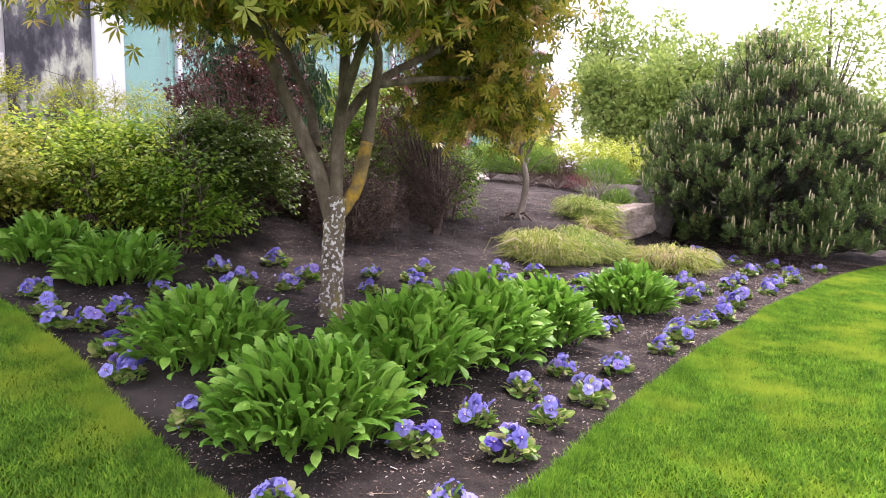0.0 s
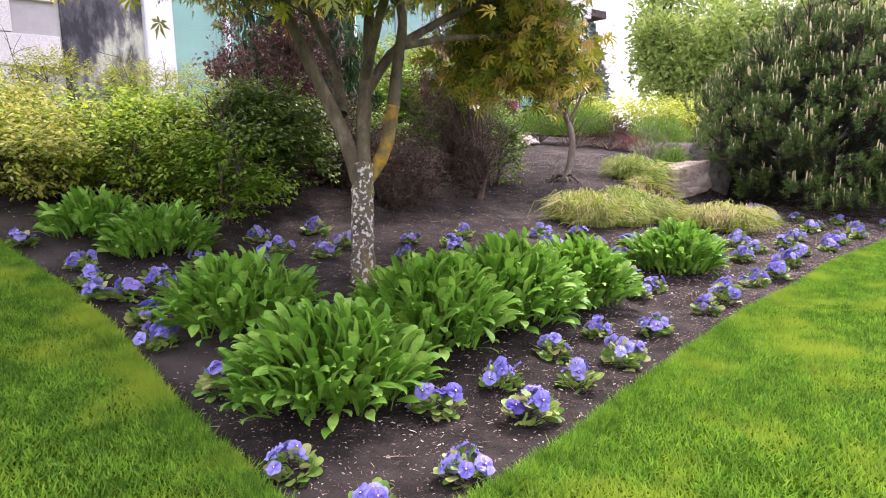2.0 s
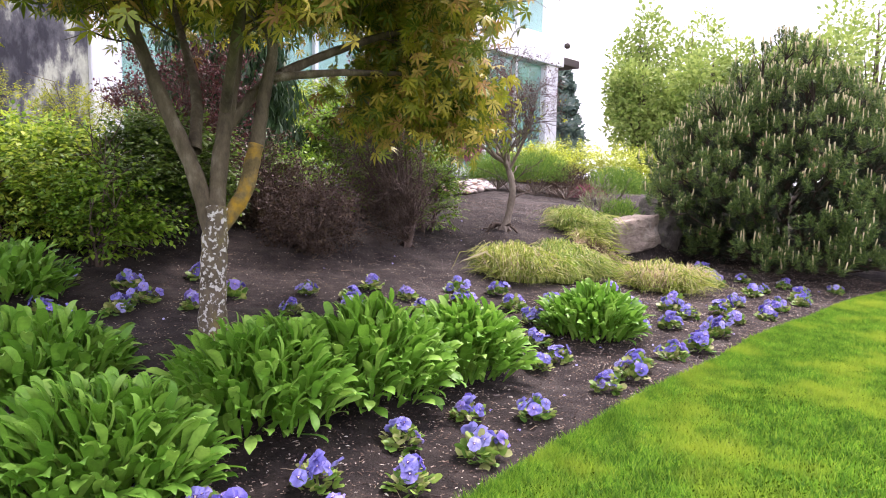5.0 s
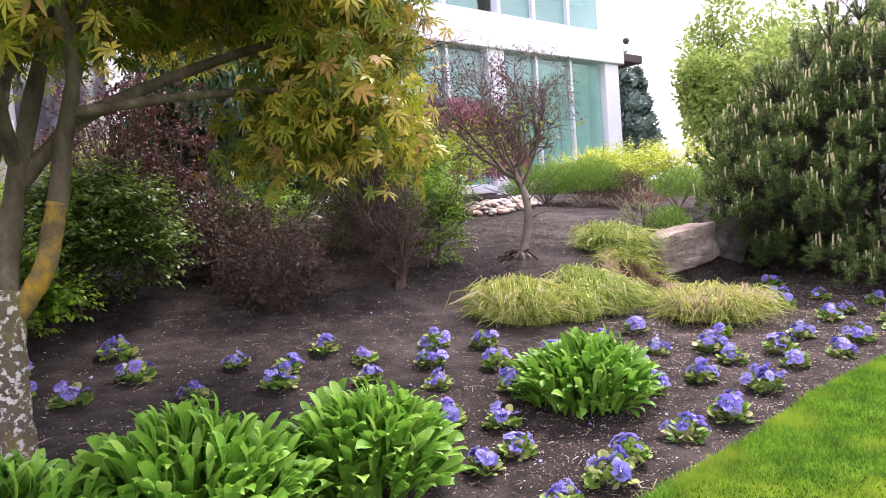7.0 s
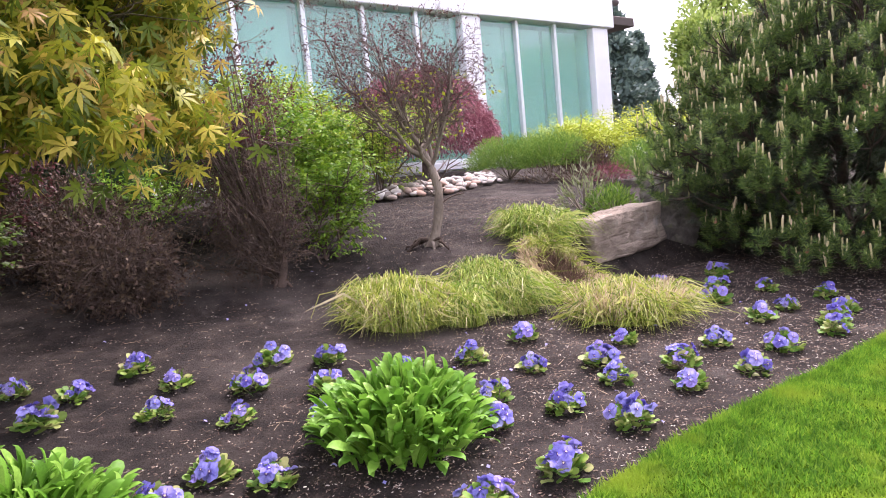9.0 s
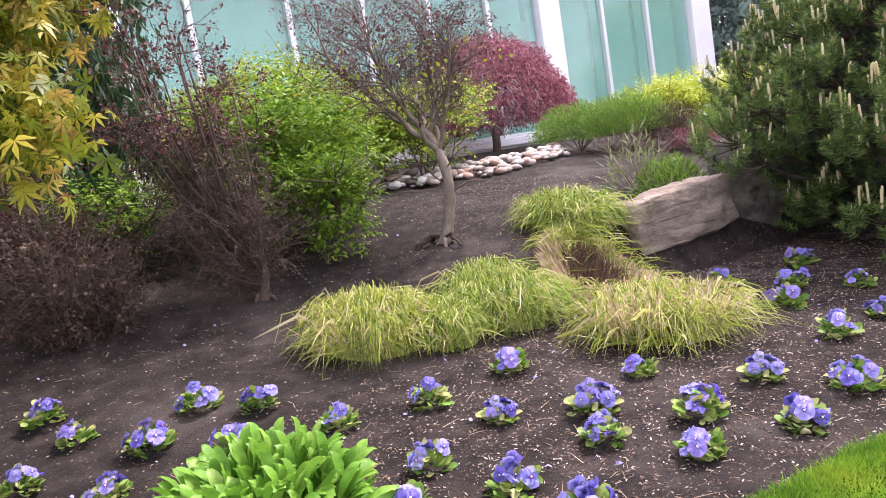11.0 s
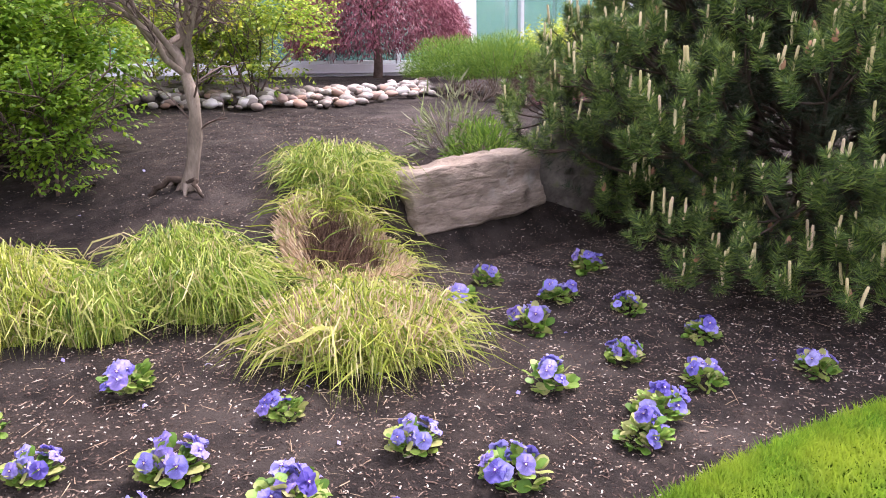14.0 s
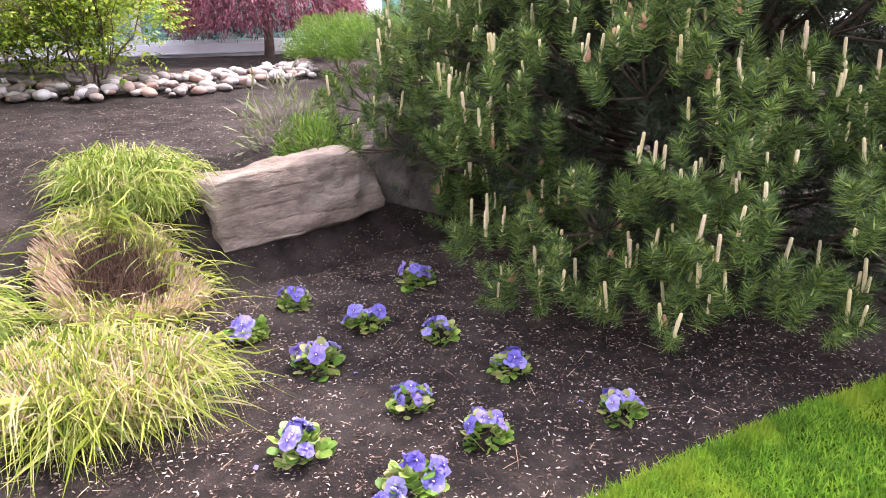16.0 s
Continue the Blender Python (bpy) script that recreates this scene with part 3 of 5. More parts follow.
    slab("soffit", -26, -10.2, -0.6, 0.5, 5.0, 5.5, DARKWOOD, 0.02)
    block = box_mesh("wall_block", (1.58, 0.12, 0.58), BLOCKS, 0.01)
    for row in range(8):
        for c in range(10):
            u = -11.05 - c * 1.6 - (0.8 if row % 2 else 0.0)
            part("wall_block", block, thing, "", Matrix.Translation((u, 0.02 + rng.uniform(0, 0.008), 0.75 + row * 0.6)))


build_building()


# ---- trees and shrubs ----
def spray_leaves(radii, count, leaf, lumps_n=11, hollow=0.55):
    """Leafy shoots over a lumpy mound: each shoot leans outwards and holds its leaves flat on both sides."""
    lumps = unit(lumps_n) * np.array([0.6, 0.6, 0.5])
    sizes = rng.uniform(0.34, 0.56, lumps_n)
    per = 9
    n = count // per
    pick = rng.integers(0, lumps_n, n)
    way = unit(n)
    way[:, 2] = np.where(rng.uniform(size=n) < 0.8, np.abs(way[:, 2]), way[:, 2])
    r = sizes[pick] * rng.uniform(hollow, 1.05, n)
    start = (lumps[pick] + way * r[:, None]) * np.array(radii)
    shoot = way * np.array([1, 1, 0.55]) + rng.normal(size=(n, 3)) * 0.35 + np.array([0, 0, 0.22])
    shoot /= np.linalg.norm(shoot, axis=1, keepdims=True)
    across = np.cross(shoot, np.array([0, 0, 1.0]))
    across /= np.linalg.norm(across, axis=1, keepdims=True) + 1e-6
    out = []
    for j in range(per):
        side = 0.0 if j == per - 1 else (1.0 if j % 2 else -1.0)
        at = start + shoot * (leaf * 0.42 * j)
        axis = shoot * (0.55 if side else 1.0) + across * side * 0.9 + rng.normal(size=(n, 3)) * 0.22
        axis[:, 2] += rng.uniform(-0.85, 0.0, n)
        size = leaf * rng.uniform(0.75, 1.2, n) * (1.0 - 0.035 * j)
        out.append(frames_along(axis, rng.normal(size=n) * 0.32, size, at))
    return np.concatenate(out)


def shrub(name, x, y, radii, lift, material, label, count=2600, leaf=0.075, pattern="oval", twig_mat=None, category="shrub", hollow=0.68, stems=7, group=""):
    z = ground(x, y)
    thing = empty(name, (x, y, z), 0, label, category, group)
    wood, tips = Soup(), []
    for _ in range(stems):
        a = rng.uniform(0, 6.28)
        grow(wood, tips, np.array([0.06 * math.cos(a), 0.06 * math.sin(a), -0.03]), np.array([math.cos(a) * 0.5 * radii[0], math.sin(a) * 0.5 * radii[1], radii[2] + lift * 0.5]),
             lift * 0.6 + radii[2] * 0.5, 0.016, 2, 0.45)
    part("branchwork", wood.mesh("branches", twig_mat or TWIG), thing, "", None, "stuff")
    s = Soup()
    m = spray_leaves(radii, int(count * 1.8), leaf, hollow=hollow)
    m[:, 2, 3] += lift
    keep = m[:, 2, 3] > 0.03
    v, f = (LEAF_V, LEAF_F) if pattern == "oval" else (DIAMOND_V, DIAMOND_F) if pattern == "diamond" else (BLADE_V, BLADE_F)
    s.scatter(v, f, m[keep])
    part("foliage", s.mesh("foliage", material), thing, "", None, "stuff")
    return thing


def build_maple():
    z = ground(-1.7, 3.0)
    thing = empty("maple_tree", (-1.7, 3.0, z), 0, "multi-stemmed Japanese maple with lichen-spotted trunk and yellow-green leaves", "tree")
    h = np.array([-1.7, 3.0, z])

    def limb(name, pts, r0, r1, mat, label=""):
        s = Soup()
        p = np.array(pts, float) - h
        k = np.linspace(0, 1, len(p))
        kk = np.linspace(0, 1, len(p) * 4)
        q = np.stack([np.interp(kk, k, p[:, i]) for i in range(3)], 1)
        for _ in range(3):
            q[1:-1] = (q[:-2] + 2 * q[1:-1] + q[2:]) / 4
        rad = np.interp(kk, (0, 1), (r0, r1)) * (1 + 0.06 * np.sin(kk * 40))
        if name == "trunk":
            rad = rad * (1 + 0.5 * np.exp(-kk * 9))
        tube(s, q, rad, 12)
        part(name, s.mesh(name, mat), thing, label)
        return q + h

    limb("trunk", [(-1.7, 2.98, z - 0.08), (-1.7, 2.98, z + 0.3), (-1.68, 2.98, 0.95), (-1.68, 3.0, 1.12)], 0.076, 0.074, MAPLE_BARK, "trunk with white lichen patches")
    a = limb("limb", [(-1.7, 2.98, 1.0), (-1.8, 3.0, 1.35), (-1.98, 3.0, 1.75), (-2.2, 3.05, 2.3), (-2.6, 3.1, 2.8)], 0.055, 0.026, LIMB_BARK)
    b = limb("limb", [(-1.68, 2.98, 1.05), (-1.66, 3.08, 1.5), (-1.6, 3.2, 1.95), (-1.62, 3.5, 2.5), (-1.4, 4.0, 3.0)], 0.055, 0.024, LIMB_BARK)
    c = limb("limb", [(-1.66, 3.0, 1.0), (-1.52, 3.06, 1.2), (-1.46, 3.1, 1.5)], 0.05, 0.045, MOSS_BARK, "limb covered in orange lichen")
    c = limb("limb", [(-1.46, 3.1, 1.48), (-1.42, 3.14, 1.8), (-1.36, 3.2, 2.1), (-1.5, 3.3, 2.6)], 0.045, 0.025, LIMB_BARK)
    d = limb("limb", [(-1.64, 3.12, 1.6), (-1.45, 3.3, 1.9), (-1.1, 3.7, 2.15), (-0.6, 4.3, 2.45), (-0.2, 5.0, 2.6)], 0.04, 0.018, LIMB_BARK)
    e = limb("limb", [(-1.4, 3.16, 1.9), (-1.0, 3.5, 2.0), (-0.5, 4.2, 2.1), (-0.3, 5.2, 2.3)], 0.028, 0.012, LIMB_BARK)
    f_ = limb("limb", [(-1.8, 3.02, 1.45), (-1.85, 3.3, 1.8), (-2.1, 3.8, 2.3), (-2.4, 4.6, 2.7)], 0.04, 0.018, LIMB_BARK)
    g = limb("limb", [(-1.64, 3.1, 1.7), (-1.5, 2.8, 2.1), (-1.3, 2.3, 2.45), (-1.1, 1.9, 2.6)], 0.035, 0.014, LIMB_BARK)
    twigs, tips = Soup(), []
    for line in (a, b, c, d, e, f_, g):
        for k in np.linspace(0.6, 1, 6):
            q = line[int(k * (len(line) - 1))]
            way = rng.normal(size=3) * 0.7
            way[2] = abs(way[2]) * 0.5 + 0.55
            way[:2] += (q[:2] - np.array([-1.6, 3.3])) * 0.5
            grow(twigs, tips, q - h, way, rng.uniform(0.3, 0.5), 0.009, 2, 0.5, 0.0)
    part("twigwork", twigs.mesh("twigs", LIMB_BARK), thing, "", None, "stuff")
    # leaves hang in tiers over an umbrella-shaped crown
    n = 20000
    rad = 2.1 * np.sqrt(rng.uniform(0, 1, 190))
    ang = rng.uniform(0, 6.28, 190)
    cx, cy = -1.9 + rad * np.cos(ang) * 0.85, 3.75 + rad * np.sin(ang)
    low = np.where((cy < 2.75) & (cx < -1.2), 2.36, 2.92 - 0.14 * (rad / 2.1) ** 2)
    cz = low + rng.uniform(0.0, 1.0, 190) ** 1.4 * 1.3
    pick = rng.integers(0, 190, n)
    off = rng.normal(size=(n, 3)) * np.array([0.22, 0.22, 0.1])
    p = np.stack([cx, cy, cz], 1)[pick] + off
    p[:, 2] -= 0.36 * np.hypot(off[:, 0], off[:, 1])
    # the side towards the path hangs lower
    m = 4600
    hub = np.stack([np.clip(rng.normal(-0.42, 0.28, 60), -0.95, -0.02), np.clip(rng.normal(4.4, 0.5, 60), 3.4, 5.4), rng.uniform(1.72, 3.0, 60)], 1)
    hang = hub[rng.integers(0, 60, m)] + rng.normal(size=(m, 3)) * np.array([0.13, 0.13, 0.12])
    p = np.vstack([p, hang]) - h
    way = rng.normal(size=(len(p), 3)) * 0.6
    way[:, 2] -= 0.75
    s = Soup()
    v, f = palmate()
    s.scatter(v, f, frames_along(way, rng.normal(size=len(p)) * 0.8, rng.uniform(0.075, 0.125, len(p)), p))
    part("foliage", s.mesh("foliage", MAPLE_LEAF), thing, "hanging yellow-green palmate leaves", None, "stuff")


build_maple()


def twiggy_tree(name, x, y, trunk, crown, crown_r, label, leaf_mat, leaves, wood=TWIG, trunk_r=0.045, twigs=34, category="tree", leaf=0.036, skirt=None, lean=(0, 0)):
    """A clipped small tree: bare twisted limbs and a rounded head of fine twigs with sparse leaves."""
    z = ground(x, y)
    thing = empty(name, (x, y, z), 0, label, category)
    o = np.array([x, y, z])
    c = np.array(crown) - o
    s = Soup()
    fork = np.array([lean[0], lean[1], trunk])
    stem = curve_points((0, 0, -0.05), (0.13, -0.05, trunk * 0.55), fork, 9)
    tube(s, stem, np.linspace(trunk_r * 1.25, trunk_r * 0.8, 9) * (1 + 0.12 * np.sin(np.arange(9) * 2.3)), 9)
    for k in range(4):
        a = k * 1.57 + rng.uniform(-0.5, 0.5)
        tube(s, curve_points((0, 0, 0.05), (0.08 * math.cos(a), 0.08 * math.sin(a), 0.02), (0.13 * math.cos(a), 0.13 * math.sin(a), -0.06), 5), np.linspace(trunk_r * 0.7, 0.006, 5), 6)
    part("trunk", s.mesh("trunk", wood), thing)
    limbs, tips = Soup(), []
    for k in range(twigs):
        goal = c + unit(1)[0] * np.array(crown_r) * rng.uniform(0.3, 0.78)
        start = stem[rng.integers(4, 9)]
        mid = np.array([start[0] + (goal[0] - start[0]) * 0.72, start[1] + (goal[1] - start[1]) * 0.72, start[2] + (goal[2] - start[2]) * 0.38]) + rng.normal(size=3) * 0.07
        pts = curve_points(start, mid, goal, 6)
        tube(limbs, pts, np.linspace(trunk_r * 0.42, 0.006, 6), 5)
        for j in (2, 3, 4, 5):
            for _ in range(2):
                out = pts[j] - c
                w = out / (np.linalg.norm(out) + 0.1) + rng.normal(size=3) * 0.55 + np.array([0, 0, 0.25])
                grow(limbs, tips, pts[j], w, 0.19, 0.005, 2, 0.6, 0.0, (2, 3), 0.72)
    for j in (4, 5, 6, 7):
        a = rng.uniform(0, 6.28)
        grow(limbs, tips, stem[j], np.array([math.cos(a), math.sin(a), 0.7]), 0.3, trunk_r * 0.26, 3, 0.45, 0.0, (2, 3), 0.75)
    if skirt:
        for k in range(skirt[0]):
            goal = np.array(skirt[1]) - o + unit(1)[0] * np.array(skirt[2]) * rng.uniform(0.4, 1.0)
            start = stem[rng.integers(1, 6)]
            pts = curve_points(start, (start + goal) / 2 + rng.normal(size=3) * 0.1, goal, 6)
            tube(limbs, pts, np.linspace(0.008, 0.0025, 6), 4)
            for j in (2, 3, 4, 5):
                grow(limbs, tips, pts[j], rng.normal(size=3) + np.array([0, 0, 0.3]), 0.17, 0.0036, 2, 0.7, 0.0, (2, 3), 0.72)
    part("branchwork", limbs.mesh("branches", wood), thing, "fine bare twigs", None, "stuff")
    t = np.array([a for a, _ in tips])
    w = np.array([b for _, b in tips])
    high = np.where(t[:, 2] > (c[2] - 0.7 * crown_r[2] if skirt else -1))[0]
    pick = high[rng.integers(0, len(high), leaves)]
    q = t[pick] + rng.normal(size=(leaves, 3)) * 0.022
    s = Soup()
    s.scatter(DIAMOND_V, DIAMOND_F, frames_along(w[pick] + rng.normal(size=(leaves, 3)) * 0.05, rng.uniform(0, 6, leaves), rng.uniform(0.7, 1.4, leaves) * leaf, q))
    part("foliage", s.mesh("foliage", leaf_mat), thing, "", None, "stuff")
    if skirt:
        lower = np.where(t[:, 2] < c[2] - 0.6 * crown_r[2])[0]
        pick = lower[rng.integers(0, len(lower), 6000)]
        s = Soup()
        s.scatter(DIAMOND_V, DIAMOND_F, frames_along(w[pick] + rng.normal(size=(6000, 3)) * 0.05, rng.uniform(0, 6, 6000), rng.uniform(0.7, 1.3, 6000) * 0.026, t[pick] + rng.normal(size=(6000, 3)) * 0.02))
        part("dead_leaf_skirt", s.mesh("dead_leaf_skirt", BROWN_LEAF), thing, "withered brown leaves", None, "stuff")
    return thing


def vase_tree(x, y):
    """The open-headed small tree: a bent pale trunk, thick limbs that spread like a vase, and thin twigs."""
    z = ground(x, y)
    thing = empty("topiary_tree", (x, y, z), 0, "small open-headed tree with pale bent trunk, bare limbs and sparse buds", "tree")
    s = Soup()
    stem = np.vstack([curve_points((-0.03, 0, -0.06), (0.1, -0.02, 0.28), (0.1, 0, 0.55), 7), curve_points((0.1, 0, 0.55), (0.09, 0.02, 0.75), (-0.04, 0.05, 0.98), 6)[1:]])
    n = len(stem)
    tube(s, stem, np.linspace(0.054, 0.038, n) * (1 + 0.1 * np.sin(np.arange(n) * 1.9)), 10)
    for k in range(5):
        a = k * 1.25 + rng.uniform(-0.4, 0.4)
        tube(s, curve_points((-0.02, 0, 0.07), (0.07 * math.cos(a), 0.07 * math.sin(a), 0.02), (0.12 * math.cos(a), 0.12 * math.sin(a), -0.06), 6), np.linspace(0.03, 0.012, 6), 6)
    part("trunk", s.mesh("trunk", PALE_BARK), thing)
    for ex, ey, r in ((-0.27, -0.1, 0.026), (-0.2, 0.06, 0.02), (-0.3, -0.02, 0.016), (0.16, -0.12, 0.018)):
        root = Soup()
        pts = curve_points((-0.02, 0, 0.05), (ex * 0.55, ey * 0.6, 0.1), (ex, ey, -0.04), 8)
        pts[1:-1] += rng.normal(size=(6, 3)) * 0.012
        tube(root, pts, np.linspace(r * 1.2, r * 0.6, 8), 7)
        part("surface_root", root.mesh("surface_root", PINE_BARK), thing, "dark gnarled root")
    fine, tips = Soup(), []
    for k in range(9):
        a = k * 2.4 + rng.uniform(-0.3, 0.3)
        far = rng.uniform(0.5, 0.8) if k < 7 else 0.3
        top = rng.uniform(1.75, 2.2) if k % 3 else rng.uniform(1.35, 1.6)
        start = stem[n - 1 - k % 3]
        goal = np.array([far * math.cos(a) - 0.2, far * math.sin(a), top])
        mid = np.array([start[0] + (goal[0] - start[0]) * 0.75, start[1] + (goal[1] - start[1]) * 0.75, start[2] + (goal[2] - start[2]) * 0.4])
        pts = curve_points(start, mid, goal, 9)
        pts[1:-1] += rng.normal(size=(7, 3)) * 0.018
        limb = Soup()
        tube(limb, pts, np.linspace(0.025, 0.007, 9), 7)
        part("limb", limb.mesh("limb", PALE_BARK), thing)
        for j in (2, 3, 4, 5, 6, 7, 8):
            for _ in range(4 if j > 3 else 2):
                w = pts[j] - pts[j - 1]
                w = w / np.linalg.norm(w) + rng.normal(size=3) * 0.6 + np.array([0, 0, 0.2])
                grow(fine, tips, pts[j], w, rng.uniform(0.18, 0.3), 0.0085 - j * 0.0004, 3 if j > 2 else 2, 0.55, 0.0, (2, 3), 0.72)
    # a few thin shoots low on the trunk
    for j, a in ((4, 0.2), (5, 3.4), (7, 5.6), (8, 0.9)):
        grow(fine, tips, stem[j], np.array([math.cos(a), math.sin(a), 0.9]), 0.32, 0.009, 2, 0.4, 0.0, (1, 2), 0.7)
    part("branchwork", fine.mesh("branches", HEAD_TWIG), thing, "fine bare twigs", None, "stuff")
    t, w = np.array([p for p, _ in tips]), np.array([q for _, q in tips])
    for name, mat, count, size, ok, text in (("bud_growth", PURPLE_LEAF, 5500, 0.025, t[:, 2] > 1.45, "sparse purple buds"), ("young_foliage", GOLD_LEAF, 420, 0.045, t[:, 2] < 1.75, "scattered yellow-green young leaves")):
        pick = np.where(ok)[0]
        pick = pick[rng.integers(0, len(pick), count)]
        f = Soup()
        f.scatter(DIAMOND_V, DIAMOND_F, frames_along(w[pick] + rng.normal(size=(count, 3)) * 0.05, rng.uniform(0, 6, count), rng.uniform(0.7, 1.4, count) * size, t[pick] + rng.normal(size=(count, 3)) * 0.02))
        part(name, f.mesh(name, mat), thing, text, None, "stuff")


vase_tree(0.85, 8.17)
twiggy_tree("topiary_tree", -2.85, 6.6, 0.7, (-2.92, 6.5, 2.26), (0.82, 0.72, 0.62), "clipped tree with a dense head of dark purple leaves", PURPLE_LEAF, 12000, TWIG, 0.05, 32)
twiggy_tree("barberry_tree", -0.5, 7.22, 0.45, (-0.85, 7.1, 2.25), (0.68, 0.68, 0.66), "two-tiered clipped shrub of brown twigs with a purple head", PURPLE_LEAF, 4500, TWIG, 0.04, 30,
            "shrub", 0.03, (64, (-0.75, 7.1, 1.2), (0.68, 0.6, 0.62)))
twiggy_tree("barberry_shrub", -2.25, 6.9, 0.25, (-2.3, 6.9, 1.22), (0.95, 0.7, 0.62), "brown twiggy half-dead barberry shrub", BROWN_LEAF, 8000, TWIG, 0.03, 46, "shrub", 0.036)
twiggy_tree("barberry_shrub", -1.55, 6.35, 0.2, (-1.6, 6.4, 1.0), (0.62, 0.55, 0.5), "brown twiggy half-dead barberry shrub", BROWN_LEAF, 5000, TWIG, 0.025, 34, "shrub", 0.036)

# green shrubs round the back of the bed
for x, y, r, lift, mat, n, size, text in (
        (-4.85, 4.85, (1.0, 0.85, 0.48), 0.36, OLIVE_LEAF, 8000, 0.078, "spreading shrub with olive-green young leaves"),
        (-6.1, 5.9, (1.2, 1.0, 0.55), 0.36, OLIVE_LEAF, 8000, 0.078, "spreading shrub with olive-green young leaves"),
        (-4.15, 5.8, (1.0, 0.85, 0.55), 0.34, SHRUB_LEAF, 9000, 0.085, "rounded leafy green shrub with yellow tips"),
        (-2.95, 5.65, (0.85, 0.62, 0.55), 0.58, SHADE_LEAF, 8000, 0.07, "rounded leafy green shrub with leaves darkened for the shade of the maple"),
        (-3.85, 4.95, (0.6, 0.45, 0.4), 0.32, SHRUB_LEAF, 3200, 0.075, "low leafy green shrub"),
        (-3.1, 4.85, (0.48, 0.4, 0.42), 0.34, SHRUB_BRIGHT, 2600, 0.075, "low bright green shrub"),
        (-1.95, 7.45, (0.5, 0.45, 0.4), 0.5, SHRUB_BRIGHT, 1700, 0.06, "leafy bright green shrub beside the barberry"),
        (-0.95, 8.7, (1.05, 0.85, 0.92), 0.66, SHRUB_BRIGHT, 9000, 0.08, "tall leafy bright green shrub"),
        (-0.2, 8.05, (0.4, 0.36, 0.55), 0.42, SHRUB_BRIGHT, 2200, 0.06, "leafy bright green shrub"),
        (-1.7, 10.1, (1.35, 1.0, 1.05), 0.85, LIME_LEAF, 8000, 0.07, "tall leafy shrub with lime-yellow tips"),
        (-3.0, 10.4, (1.1, 0.9, 0.9), 0.8, LIME_LEAF, 5000, 0.07, "tall leafy shrub with lime-yellow tips"),
        (-0.3, 11.85, (1.15, 0.8, 0.85), 0.7, SHRUB_LEAF, 7500, 0.07, "leafy shrub with yellow-tipped leaves behind the stones"),
        (-1.3, 12.4, (0.9, 0.8, 0.7), 0.6, OLIVE_LEAF, 3000, 0.07, "leafy shrub with yellow-tipped leaves behind the stones")):
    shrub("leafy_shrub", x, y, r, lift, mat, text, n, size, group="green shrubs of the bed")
for i in range(9):
    x, y = -11.0 + i * 1.12, 8.6 + i * 0.82
    shrub("hedge_plant", x, y, (1.0, 0.9, 0.7), 0.85, GOLD_LEAF, "clipped golden-green hedge along the building", 2600, 0.06, "diamond", category="hedge", group="golden hedge", stems=4)


def build_cypress():
    x, y = -2.75, 8.15
    thing = empty("weeping_cypress", (x, y, ground(x, y)), 0, "weeping dark green conifer with hanging sprays", "tree")
    s, f = Soup(), Soup()
    tube(s, curve_points((0, 0, -0.05), (0.1, 0, 2), (0.35, -0.1, 4.4), 9), np.linspace(0.1, 0.02, 9), 8)
    for k in range(85):
        z = rng.uniform(0.7, 4.3)
        a = rng.uniform(0, 6.28)
        r = (1.15 - 0.16 * z) * rng.uniform(0.55, 1.1)
        pts = curve_points((0, 0, z), (r * 0.8 * math.cos(a), r * 0.8 * math.sin(a), z + 0.15), (r * math.cos(a), r * math.sin(a), z - rng.uniform(0.3, 0.7)), 7)
        tube(s, pts, np.linspace(0.015, 0.004, 7), 4)
        n = 330
        at = pts[rng.integers(2, 7, n)] + rng.normal(size=(n, 3)) * np.array([0.09, 0.09, 0.1])
        way = rng.normal(size=(n, 3)) * 0.3 + np.array([0, 0, -1])
        f.scatter(DIAMOND_V, DIAMOND_F, frames_along(way, rng.uniform(0, 6, n), np.stack([rng.uniform(0.05, 0.1, n), rng.uniform(0.1, 0.22, n)], 1), at))
    part("trunk", s.mesh("trunk", LIMB_BARK), thing)
    part("foliage", f.mesh("foliage", CYPRESS), thing, "", None, "stuff")


build_cypress()


